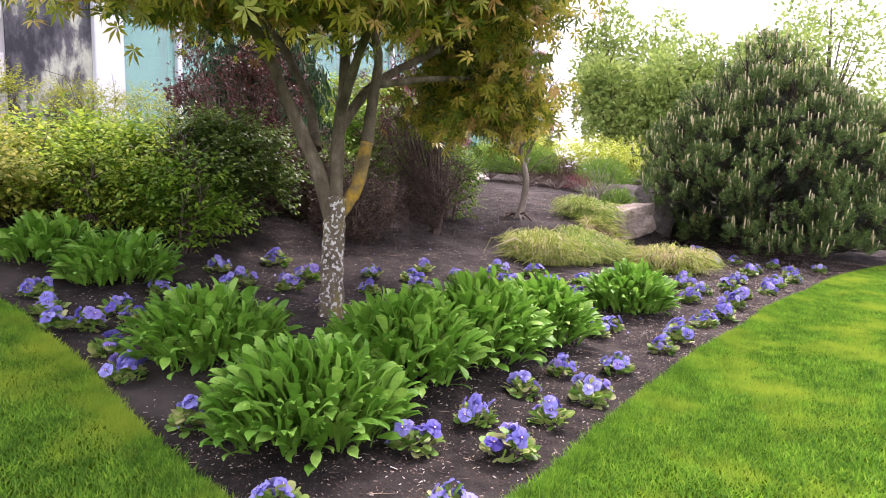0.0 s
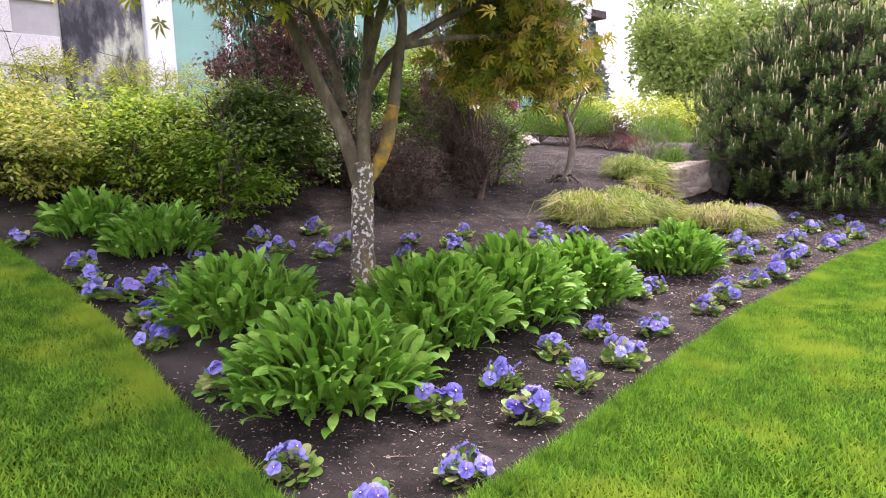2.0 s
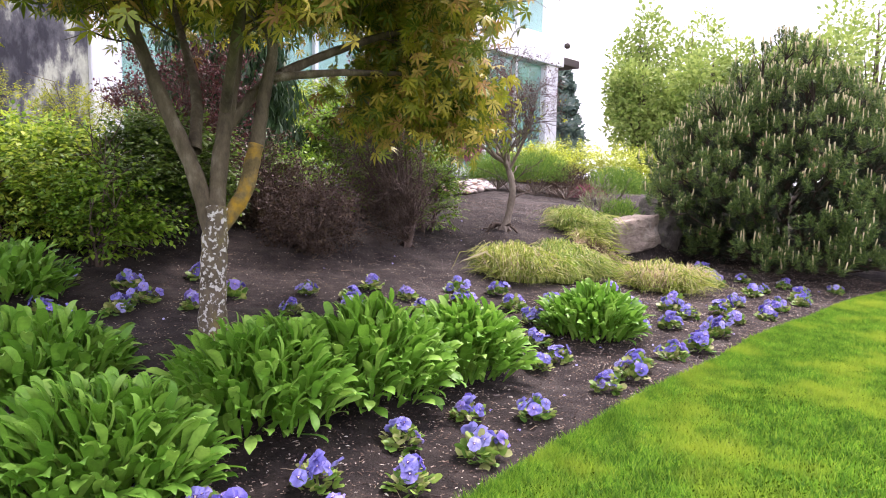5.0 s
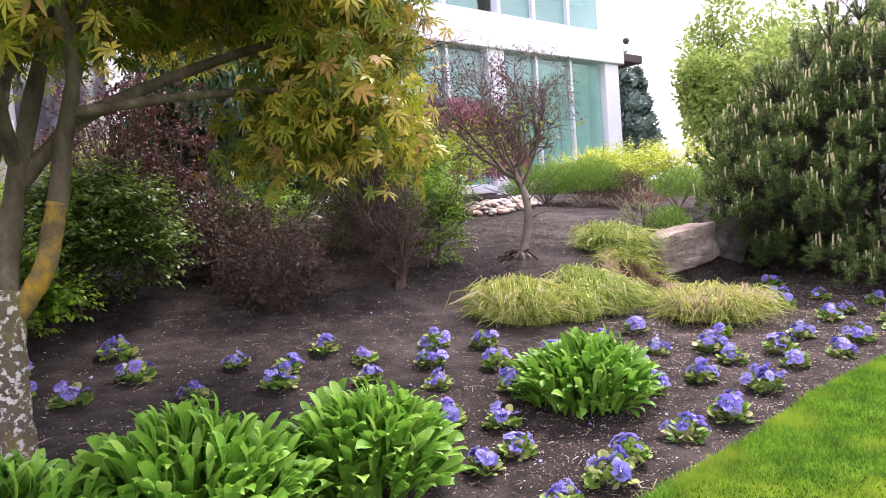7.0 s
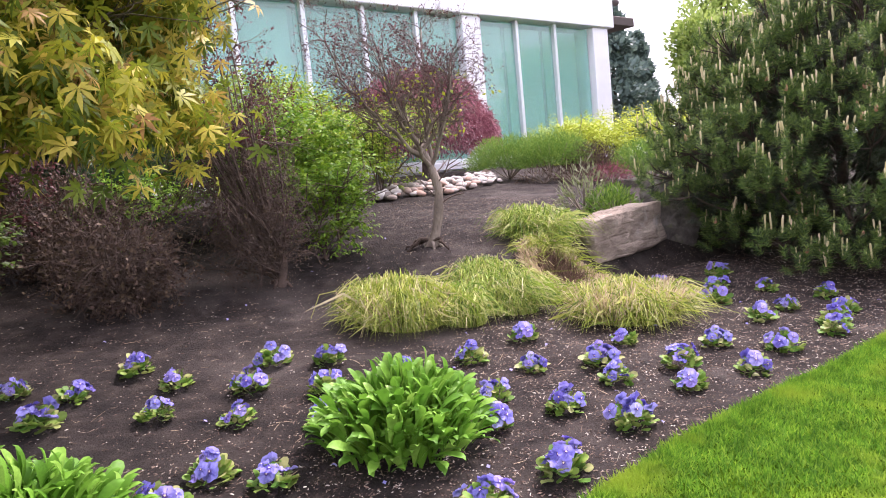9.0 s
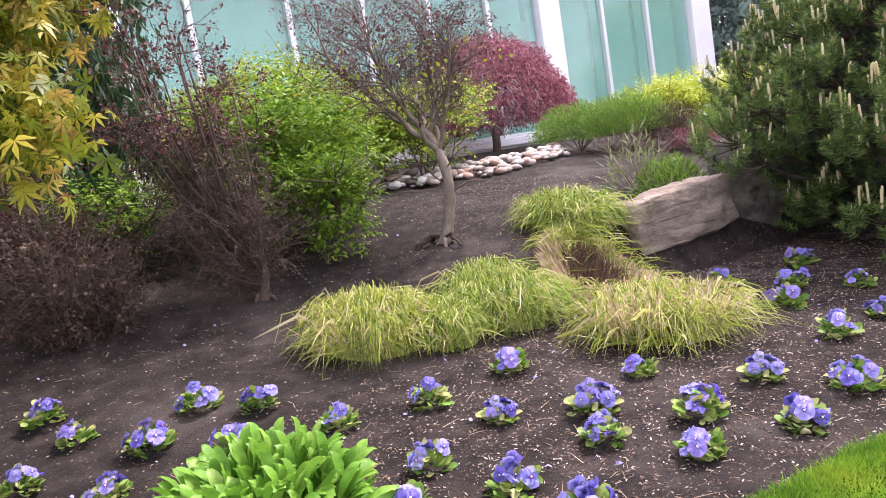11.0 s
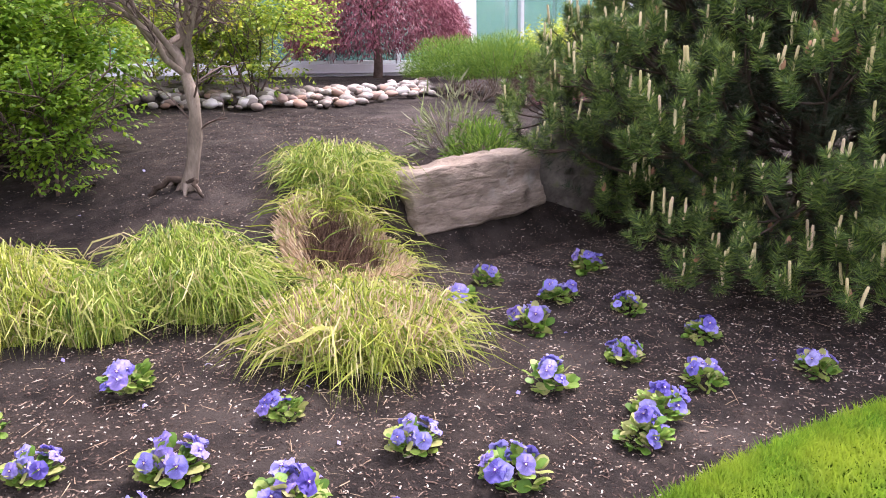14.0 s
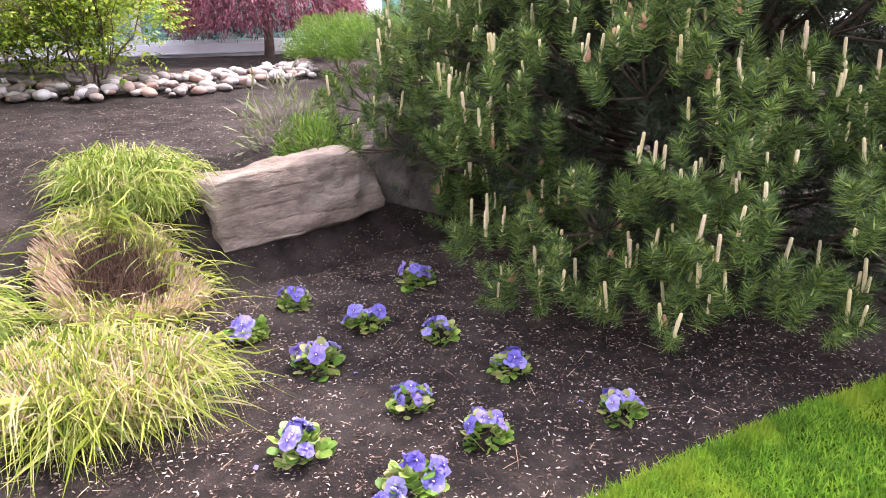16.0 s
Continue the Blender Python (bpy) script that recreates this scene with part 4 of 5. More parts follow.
def build_red_maple():
    x, y = -0.2, 17.6
    z = ground(x, y)
    thing = empty("laceleaf_maple", (x, y, z), 0, "dome-shaped weeping maple with dark red lacy leaves", "tree")
    s, f = Soup(), Soup()
    tube(s, curve_points((0, 0, -0.05), (0.08, 0, 0.5), (-0.05, 0, 1.2), 7), np.linspace(0.1, 0.07, 7), 8)
    for k in range(9):
        a = k * 0.7
        limb = Soup()
        tube(limb, curve_points((-0.05, 0, 1.1), (0.5 * math.cos(a), 0.5 * math.sin(a), 1.9), (1.3 * math.cos(a), 1.3 * math.sin(a), 1.4), 7), np.linspace(0.05, 0.012, 7), 6)
        part("limb", limb.mesh("limb", TWIG), thing)
    n = 38000
    w = unit(n)
    w[:, 2] = np.abs(w[:, 2])
    lumps = 1 + 0.10 * np.array([noise.noise(Vector(a) * 2.6) for a in w]) + 0.05 * np.array([noise.noise(Vector(a) * 7) for a in w])
    p = w * np.array([1.85, 1.85, 1.95]) * (lumps * rng.uniform(0.8, 1.0, n))[:, None] + np.array([0, 0, 0.62])
    p[:, 2] -= 0.25 * rng.uniform(0, 1, n) ** 2
    way = w * 0.5 + rng.normal(size=(n, 3)) * 0.35
    way[:, 2] -= 0.8
    f.scatter(DIAMOND_V, DIAMOND_F, frames_along(way, rng.uniform(0, 6, n), np.stack([rng.uniform(0.03, 0.06, n), rng.uniform(0.07, 0.13, n)], 1), p))
    part("trunk", s.mesh("trunk", TWIG), thing)
    part("foliage", f.mesh("foliage", RED_LACE), thing, "", None, "stuff")


build_red_maple()


def needle_bush(name, x, y, radii, material, label, count, size, lift=0.0, category="shrub", droop=0.0):
    """A low bush of fine upright shoots."""
    z = ground(x, y)
    thing = empty(name, (x, y, z), 0, label, category)
    n = count
    w = unit(n)
    w[:, 2] = np.abs(w[:, 2])
    p = w * np.array(radii) * (rng.uniform(0.45, 1.0, n) * (1 + 0.2 * np.array([noise.noise(Vector(a) * 3) for a in w])))[:, None]
    p[:, 2] += lift
    way = w + rng.normal(size=(n, 3)) * 0.55 + np.array([0, 0, 0.4 - droop])
    s = Soup()
    s.scatter(DIAMOND_V, DIAMOND_F, frames_along(way, rng.uniform(0, 6, n), np.stack([np.full(n, size * 0.27), rng.uniform(0.6, 1.3, n) * size], 1), p))
    wood = Soup()
    for _ in range(16):
        a, b = rng.uniform(0, 6.28), rng.uniform(0.4, 0.9)
        tube(wood, curve_points((0, 0, -0.02), (b * 0.4 * radii[0] * math.cos(a), b * 0.4 * radii[1] * math.sin(a), radii[2] * 0.2),
                                (b * radii[0] * math.cos(a), b * radii[1] * math.sin(a), radii[2] * 0.6 + lift), 5), np.linspace(0.012, 0.004, 5), 4)
    part("woody_base", wood.mesh("stems", PALE_BARK), thing, "", None, "stuff")
    part("foliage", s.mesh("foliage", material), thing, "", None, "stuff")
    return thing


needle_bush("lavender_bush", 2.55, 9.6, (0.36, 0.32, 0.62), SILVER, "straggly grey lavender bush with woody stems", 260, 0.15)
needle_bush("lavender_bush", 2.86, 9.45, (0.34, 0.3, 0.36), HEATH, "low bright green bush beside the lavender", 1500, 0.1)
for x, y, r, mat, text, n, up in ((1.75, 15.0, (0.85, 0.7, 0.6), HEATH, "spreading fine-leaved green heath bush", 5000, 0.22), (2.55, 14.5, (0.85, 0.7, 0.66), HEATH, "spreading fine-leaved green heath bush", 5000, 0.26),
                                  (3.25, 14.3, (0.6, 0.55, 0.6), BROWN_LEAF, "dried brown heath bush", 1800, 0.1), (4.3, 14.2, (0.8, 0.7, 0.6), HEATH, "rounded olive-green heath bush", 3800, 0.2),
                                  (3.5, 13.6, (0.42, 0.36, 0.3), CRIMSON, "small shrub with crimson leaves", 320, 0.08)):
    needle_bush("heath_bush", x, y, r, mat, text, n * 3, 0.07, up)
for x, y, r in ((2.35, 13.75, (0.6, 0.35, 0.34)), (3.0, 13.5, (0.5, 0.35, 0.36))):
    needle_bush("heath_bush", x, y, r, BROWN_LEAF, "dead brown twigs at the foot of the heath", 700, 0.07)
for x, y, r in ((5.2, 20.2, (1.9, 1.5, 1.0)), (7.0, 19.6, (1.9, 1.5, 0.9)), (3.3, 19.6, (1.2, 1.0, 0.75))):
    shrub("golden_shrub", x, y, r, 0.3, MOUND_LEAF, "broad mound of golden-yellow shrub", 6500, 0.1, "diamond", group="golden mounds", stems=4)


# ---- the pine ----
def pine_brush(count, spread):
    """One shoot along y, a unit long: needles stand off it all round and open into a rosette at its tip."""
    k = np.sort(rng.uniform(0, 1, count) ** 0.8)
    a = rng.uniform(0, 6.28, count)
    tilt = np.interp(k, (0, 0.6, 1), (1.35, 1.05, 0.75)) * spread + rng.normal(size=count) * 0.12
    axis = np.stack([np.sin(tilt) * np.cos(a), np.cos(tilt), np.sin(tilt) * np.sin(a)], 1)
    one = Soup()
    one.scatter(BLADE_V, BLADE_F, frames_along(axis, rng.uniform(0, 6, count), np.stack([np.full(count, 0.034), rng.uniform(0.36, 0.5, count)], 1),
                                               np.stack([np.zeros(count), k - 0.25, np.zeros(count)], 1)))
    return np.concatenate(one.v), np.concatenate(one.f)


def build_pine():
    x, y = 5.5, 9.4
    z = ground(x, y)
    thing = empty("mugo_pine", (x, y, z), 0, "large rounded mountain pine with pale upright candles", "tree")
    R = np.array([2.1, 2.0, 2.95])
    wood = Soup()
    for k in range(5):
        a = k * 1.26 + 0.4
        tube(wood, curve_points((0.08 * math.cos(a), 0.08 * math.sin(a), -0.1), (0.35 * math.cos(a), 0.35 * math.sin(a), 0.6), (0.7 * math.cos(a), 0.7 * math.sin(a), 1.7), 8), np.linspace(0.075, 0.035, 8), 8)
    boughs = []
    total = 235
    for k in range(total):
        # an even spiral over the dome, shaken
        up = (k + 0.5) / total
        a = k * 2.39996 + rng.normal() * 0.14
        flat = math.sqrt(max(0.0, 1 - up * up))
        w = np.array([flat * math.cos(a), flat * math.sin(a), up])
        lump = 0.93 + 0.16 * noise.noise(Vector(w) * 2.3) + rng.uniform(-0.09, 0.06)
        c = w * R * lump
        c[2] += 0.2
        if c[2] < 0.7:
            c[:2] *= 0.95 if w[0] > -0.35 else 0.76
        boughs.append((c, w, rng.uniform(0.19, 0.3)))
    # boughs that reach out over the boulder and low over the soil
    for at, r in (((-2.15, -0.45, 1.05), 0.24), ((-2.0, -0.75, 0.85), 0.22), ((-1.9, -0.2, 1.3), 0.26), ((-1.75, -0.95, 1.25), 0.26), ((-1.25, -1.45, 0.32), 0.2), ((-0.9, -1.78, 0.2), 0.2), ((-0.45, -2.0, 0.22), 0.22), ((-1.1, -1.62, 0.15), 0.17),
                  ((0.1, -2.02, 0.2), 0.24), ((0.6, -1.98, 0.24), 0.26), ((-0.2, -2.08, 0.5), 0.26), ((-0.8, -1.85, 0.55), 0.26), ((1.1, -1.8, 0.22), 0.26),
                  ((1.5, -1.6, 0.3), 0.26), ((0.35, -2.1, 0.6), 0.26), ((0.9, -1.95, 0.65), 0.26), ((-0.65, -1.85, 0.18), 0.2)):
        c = np.array(at)
        boughs.append((c, np.array([c[0], c[1], 0.3]) / np.linalg.norm([c[0], c[1], 0.3]), r))
    outer, inner = [], []
    for k, (c, w, r) in enumerate(boughs):
        root = np.array([c[0] * 0.2, c[1] * 0.2, min(1.6, max(0.2, c[2] * 0.55))])
        stem = curve_points(root, root * 0.35 + c * 0.65 - np.array([0, 0, 0.22]), c - w * r * 0.5, 8)
        tube(wood, stem, np.linspace(0.02, 0.009, 8), 6)
        lead = w * 0.75 + np.array([0, 0, 0.7])
        lead /= np.linalg.norm(lead)
        for _ in range(rng.integers(11, 17)):
            d = unit(1)[0] + lead * 0.8
            d /= np.linalg.norm(d)
            if d @ lead < -0.1:
                continue
            q = c + d * r * rng.uniform(0.75, 1.1) * np.array([1.1, 1.1, 0.8])
            q[2] = max(q[2], 0.07)
            axis = d * 0.55 + np.array([0, 0, 0.75]) + rng.normal(size=3) * 0.14
            outer.append((q, axis / np.linalg.norm(axis), w))
            if rng.uniform() < 0.55:
                tube(wood, curve_points(c - w * r * 0.6, (c + q) / 2 - np.array([0, 0, 0.04]), q, 4), np.linspace(0.008, 0.005, 4), 4)
        # filling shoots behind each bough, darkened by colour to deepen the gaps
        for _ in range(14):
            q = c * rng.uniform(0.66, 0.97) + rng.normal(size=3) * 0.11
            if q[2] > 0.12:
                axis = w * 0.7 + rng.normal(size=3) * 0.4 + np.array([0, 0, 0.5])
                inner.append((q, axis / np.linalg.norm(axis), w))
    part("branchwork", wood.mesh("branches", PINE_BARK), thing, "", None, "stuff")
    for name, shoots, mat, text, count, spread in (("needles", outer, NEEDLE, "dark green needles in brushes", 165, 1.0), ("inner_needles", inner, SHADED_NEEDLE, "inner needles coloured dark for the shade inside the crown", 80, 1.15)):
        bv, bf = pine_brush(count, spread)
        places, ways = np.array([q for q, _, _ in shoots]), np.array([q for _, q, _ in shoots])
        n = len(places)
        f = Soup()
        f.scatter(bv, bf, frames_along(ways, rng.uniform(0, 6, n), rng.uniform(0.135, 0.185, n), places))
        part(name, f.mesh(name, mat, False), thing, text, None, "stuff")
    # candles: upright new shoots, some with a pollen cone at the foot
    c = Soup()
    tube(c, [(0, 0, 0), (0, 0, 0.1), (0, 0, 0.45), (0.01, 0, 0.85), (0.012, 0, 0.97)], [0.05, 0.06, 0.058, 0.055, 0.046], 7)
    candle = c.mesh("candle", CANDLE)
    c = Soup()
    tube(c, [(0, 0, 0), (0, 0, 0.2), (0, 0, 0.65), (0, 0, 1.0)], [0.2, 0.34, 0.3, 0.1], 7)
    cone = c.mesh("pollen_cone", CONE)
    cv, cf = np.array([tuple(v.co) for v in candle.vertices]), np.array([tuple(q.vertices) for q in candle.polygons])
    order = sorted(range(len(outer)), key=lambda i: outer[i][2][0] * 0.45 + outer[i][2][1] * 0.9 + rng.uniform(0, 0.5))
    rest, made = Soup(), 0
    for i in order:
        q, axis, w = outer[i]
        if axis[2] < 0.45 or rng.uniform() > 0.36 + 0.6 * w[2]:
            continue
        for j in range(1 + (rng.uniform() < 0.2) + (rng.uniform() < 0.1)):
            tall = rng.uniform(0.05, 0.1) if rng.uniform() < 0.5 else rng.uniform(0.1, 0.17)
            lean = Euler((rng.normal() * 0.09, rng.normal() * 0.09, rng.uniform(0, 6))).to_matrix().to_4x4()
            at = Vector(q + axis * 0.07 + rng.normal(size=3) * np.array([0.012, 0.012, 0]) * (j > 0))
            wide = 0.09 + tall * 0.45
            m = Matrix.Translation(at) @ lean @ Matrix.Diagonal((wide, wide, tall, 1))
            if made < 290:
                made += 1
                if rng.uniform() < 0.14:
                    part("pollen_cone", cone, thing, "pinkish pollen cone", Matrix.Translation(at) @ lean @ Matrix.Diagonal((0.055, 0.055, 0.065, 1)))
                else:
                    part("candle", candle, thing, "", m)
            else:
                rest.scatter(cv, cf, np.array(m)[None])
    part("candle_growth", rest.mesh("candles", CANDLE), thing, "pale upright new shoots", None, "stuff")


build_pine()


# ---- boulders and stones ----
def boulder(name, at, size, turn, mat, label, seed, tilt=(0, 0), strata=0.02, under=0.0):
    bm = bmesh.new()
    bmesh.ops.create_icosphere(bm, subdivisions=6, radius=1)
    for v in bm.verts:
        p = v.co * (0.5 * sum(abs(c) ** 16 for c in v.co) ** (-1 / 16))
        q = Vector((p.x * size[0], p.y * size[1], p.z * size[2]))
        k = 0.055 * noise.noise(q * 2.2 + Vector((seed, 0, 0))) + 0.045 * noise.noise(q * 5 + Vector((0, seed, 0)))
        ridge = strata * (1 - abs(noise.noise(Vector((q.x * 1.5, q.y * 1.5, q.z * 7 + seed)))) * 2) + 0.012 * noise.noise(q * 17)
        level = q.z * 10 + 0.5 * noise.noise(Vector((q.x * 1.3, q.y * 1.3, seed))) + 0.5 * q.x
        crack = abs(level - round(level)) * 2
        ridge -= (0.017 if strata < 0.0095 else 0.01) * math.exp(-((1 - crack) / 0.16) ** 2) * max(0, noise.noise(Vector((q.x * 3.4, q.z * 6, seed + 7))) + 0.35)
        n = Vector((p.x, p.y, p.z * 0.5)).normalized()
        q += n * (k + ridge)
        q.y += under * min(1, max(0, -p.z - 0.22) / 0.28)
        q.x += 0.22 * under * max(0, p.x) * p.z
        v.co = q
    ob = new(name, bm_mesh(bm, name, mat, False))
    ob.matrix_world = pose(*at, tilt[0], tilt[1], turn)
    return tagged(ob, label, "rock")


boulder("boulder", (2.80, 8.84, 0.5), (1.24, 0.44, 0.62), 44, ROCK, "long flat-faced brown boulder with banded layers", 3.1, (-3, -5), 0.009, 0.42)
boulder("boulder", (3.52, 9.58, 0.62), (0.56, 0.5, 0.88), 25, GREY_ROCK, "grey mossy boulder beside the brown one", 9.4, (8, 16), 0.01)
boulder("boulder", (-1.15, 11.75, 1.22), (0.9, 0.45, 0.3), 20, GREY_ROCK, "low grey slab of rock behind the bed", 5.2, (0, 0), 0.02)


def build_stones():
    meshes = []
    for k in range(7):
        bm = bmesh.new()
        bmesh.ops.create_icosphere(bm, subdivisions=2, radius=1)
        for v in bm.verts:
            v.co *= 1 + 0.22 * noise.noise(v.co * 1.3 + Vector((k * 5, 0, 0)))
        meshes.append(bm_mesh(bm, "river_stone", STONE, True))
    thing = empty("stone_border", (0.2, 12.2, ground(0.2, 12.2)), 0, "border of pale rounded river stones heaped along the bed", "stones")
    o = np.array(thing.matrix_world.translation)
    p = np.array([(-2.2, 10.9), (-1.3, 11.1), (-0.6, 11.25), (0.1, 11.5), (0.7, 12.1), (1.1, 12.9), (1.45, 13.7), (1.6, 14.4)])
    k = np.linspace(0, 1, len(p))
    for _ in range(290):
        t = rng.uniform(0, 1)
        side = rng.uniform(0, 0.62)
        x = np.interp(t, k, p[:, 0]) - 0.6 * side
        y = np.interp(t, k, p[:, 1]) + 0.85 * side
        r = rng.uniform(0.035, 0.082)
        z = ground(x, y) + r * 0.45 + 0.14 * math.sin(min(1, side / 0.62) * 2.2) * rng.uniform(0.6, 1)
        m = Matrix.Translation(np.array((x, y, z)) - o) @ pose(0, 0, 0, rng.uniform(-15, 15), rng.uniform(-15, 15), rng.uniform(0, 360)) @ Matrix.Diagonal((r * 1.3, r, r * rng.uniform(0.55, 0.8), 1))
        part("stone", meshes[rng.integers(0, 7)], thing, "", m)


build_stones()


# ---- sedges ----
def sedge(x, y, rx, ry, tall, material, label, count, cut=0.0, turn=0.0):
    thing = empty("sedge_clump", (x, y, ground(x, y)), turn, label, "ornamental grass", "sedge clumps")
    n = int(count * 2.1)
    a, r = rng.uniform(0, 6.28, n), np.sqrt(rng.uniform(0, 1, n))
    bald = ((0.15, -0.02, 0.15), (-0.17, -0.04, 0.14)) if cut > 0.3 else ()
    for px, py, pr in bald:
        keep = np.hypot(r * np.cos(a) * rx * 0.62 - px, r * np.sin(a) * ry * 0.62 - py) > pr
        a, r = a[keep], r[keep]
    if cut > 1:
        r = 0.72 + 0.36 * r
    n = len(a)
    base = np.stack([r * np.cos(a) * rx * 0.62, r * np.sin(a) * ry * 0.62, np.zeros(n)], 1)
    c, s_ = math.cos(radians(turn)), math.sin(radians(turn))
    base[:, 2] = [ground(x + c * p - s_ * q, y + s_ * p + c * q) - ground(x, y) for p, q in base[:, :2]]
    ang = np.where(rng.uniform(size=n) < 0.72, rng.uniform(0, 6.28, n), a + rng.normal(size=n) * 0.8)
    reach = rng.uniform(0.12, 1.0, n) * (0.5 + 0.5 * r) * 0.6 * max(rx, 0.35)
    top = tall * rng.uniform(0.3, 1.35, n) * (1 - 0.25 * r)
    w = rng.uniform(0.0017, 0.0043, n)
    twist = rng.normal(size=n) * 0.9
    steps = np.array([0, 0.35, 0.62, 0.84, 1.0])
    rise = np.array([0, 0.72, 1.0, 0.85, 0.3])
    out = np.stack([np.cos(ang), np.sin(ang)], 1)
    curl = rng.normal(size=n) * 0.24 * np.clip(reach / 0.3, 0.4, 0.8)
    v = np.zeros((n, 9, 3))
    for j in range(5):
        px = base[:, :2] + out * (reach * (steps[j] ** 1.5))[:, None] + np.stack([-out[:, 1], out[:, 0]], 1) * (curl * steps[j] ** 2.2)[:, None]
        pz = base[:, 2] + top * rise[j] * np.where(j == 4, rng.uniform(-0.6, 2.9, n), rng.uniform(0.86, 1.12, n))
        side = np.stack([-out[:, 1], out[:, 0]], 1) * (w * (1 - 0.35 * steps[j]))[:, None]
        if j < 4:
            v[:, 2 * j, :2], v[:, 2 * j + 1, :2] = px - side, px + side
            v[:, 2 * j, 2], v[:, 2 * j + 1, 2] = pz - w * twist, pz + w * twist
        else:
            v[:, 8, :2], v[:, 8, 2] = px, pz
    tri = np.array([(0, 1, 3), (0, 3, 2), (2, 3, 5), (2, 5, 4), (4, 5, 7), (4, 7, 6), (6, 7, 8)])
    for k in range(6):
        own = v[((a * 6 / 6.2832).astype(int) % 6) == k]
        s = Soup()
        s.add(own.reshape(-1, 3), (tri[None] + (np.arange(len(own)) * 9)[:, None, None]).reshape(-1, 3))
        part("tuft", s.mesh("tuft", material), thing)
    if cut:
        m = int(count * cut)
        a, r = rng.uniform(0, 6.28, m), np.sqrt(rng.uniform(0, 1, m))
        if cut > 1:
            r = 0.62 + 0.45 * r
        b = np.stack([r * np.cos(a) * rx * 0.6, r * np.sin(a) * ry * 0.6, np.zeros(m)], 1)
        for j in range(m):
            if bald and cut < 1 and j % 5:
                px, py, pr = bald[j % 2]
                b[j, :2] = px + r[j] * pr * 1.25 * math.cos(a[j]), py + r[j] * pr * 1.25 * math.sin(a[j])
        b[:, 2] = [ground(x + c * p - s_ * q, y + s_ * p + c * q) - ground(x, y) for p, q in b[:, :2]]
        way = np.stack([np.cos(a) * r * 0.8, np.sin(a) * r * 0.8, np.ones(m)], 1) + rng.normal(size=(m, 3)) * 0.2
        t = Soup()
        t.scatter(STUB_V, STUB_F, frames_along(way, rng.uniform(0, 6, m), np.stack([rng.uniform(0.004, 0.009, m), tall * rng.uniform(0.75, 1.15, m) * (1.0 if cut > 1 else 1.12)], 1), b))
        part("cut_stubble", t.mesh("cut_stubble", STRAW, False), thing, "straw-coloured cut stubble", None, "stuff")
    if cut > 1:
        m = 2600
        a, r = rng.uniform(0, 6.28, m), np.sqrt(rng.uniform(0, 1, m))
        b = np.stack([r * np.cos(a) * rx * 0.46, r * np.sin(a) * ry * 0.46, np.zeros(m)], 1)
        b[:, 2] = [ground(x + c * p - s_ * q, y + s_ * p + c * q) - ground(x, y) for p, q in b[:, :2]]
        t = Soup()
        t.scatter(BLADE_V, BLADE_F, frames_along(rng.normal(size=(m, 3)) * 0.5 + np.array([0, 0, 1]), rng.uniform(0, 6, m), np.stack([np.full(m, 0.008), rng.uniform(0.1, 0.22, m)], 1), b))
        part("dead_centre", t.mesh("dead_centre", DEAD, False), thing, "brown dead centre cut short", None, "stuff")


sedge(0.72, 6.42, 0.52, 0.42, 0.3, SEDGE, "arching yellow-green sedge clump in the bed", 2700, 0.08)
sedge(1.5, 7.0, 0.52, 0.45, 0.3, SEDGE_GREEN, "arching green sedge clump in the bed", 2700)
sedge(2.55, 6.72, 0.62, 0.42, 0.27, SEDGE, "yellow sedge clump with straw-coloured cut tops", 2600, 0.5, 12)
sedge(1.93, 8.35, 0.55, 0.4, 0.26, SEDGE_GREEN, "green sedge clump above the boulder", 1500)
sedge(2.14, 7.75, 0.56, 0.44, 0.17, SEDGE, "sedge clump cut back to brown straw with yellow outer blades", 900, 3.2)
sedge(1.2, 6.5, 0.3, 0.3, 0.26, SEDGE_GREEN, "small green sedge tuft", 600)


# ---- leafy perennials ----
def spatula_leaf():
    s = Soup()
    rows = [(0, 0.04, 0.0), (0.25, 0.075, 0.04), (0.5, 0.12, 0.07), (0.72, 0.148, 0.06), (0.88, 0.125, 0.01), (0.97, 0.065, -0.04)]
    v = []
    for y, w, z in rows:
        v += [(-w, y, z + 0.035), (0, y, z), (w, y, z + 0.035)]
    v.append((0, 1.0, -0.1))
    f = []
    for i in range(5):
        for j in (0, 1):
            a = i * 3 + j
            f += [(a, a + 1, a + 4), (a, a + 4, a + 3)]
    f += [(15, 16, 18), (16, 17, 18)]
    s.add(v, f)
    return s.mesh("leaf", CLUMP)


SPATULA = spatula_leaf()


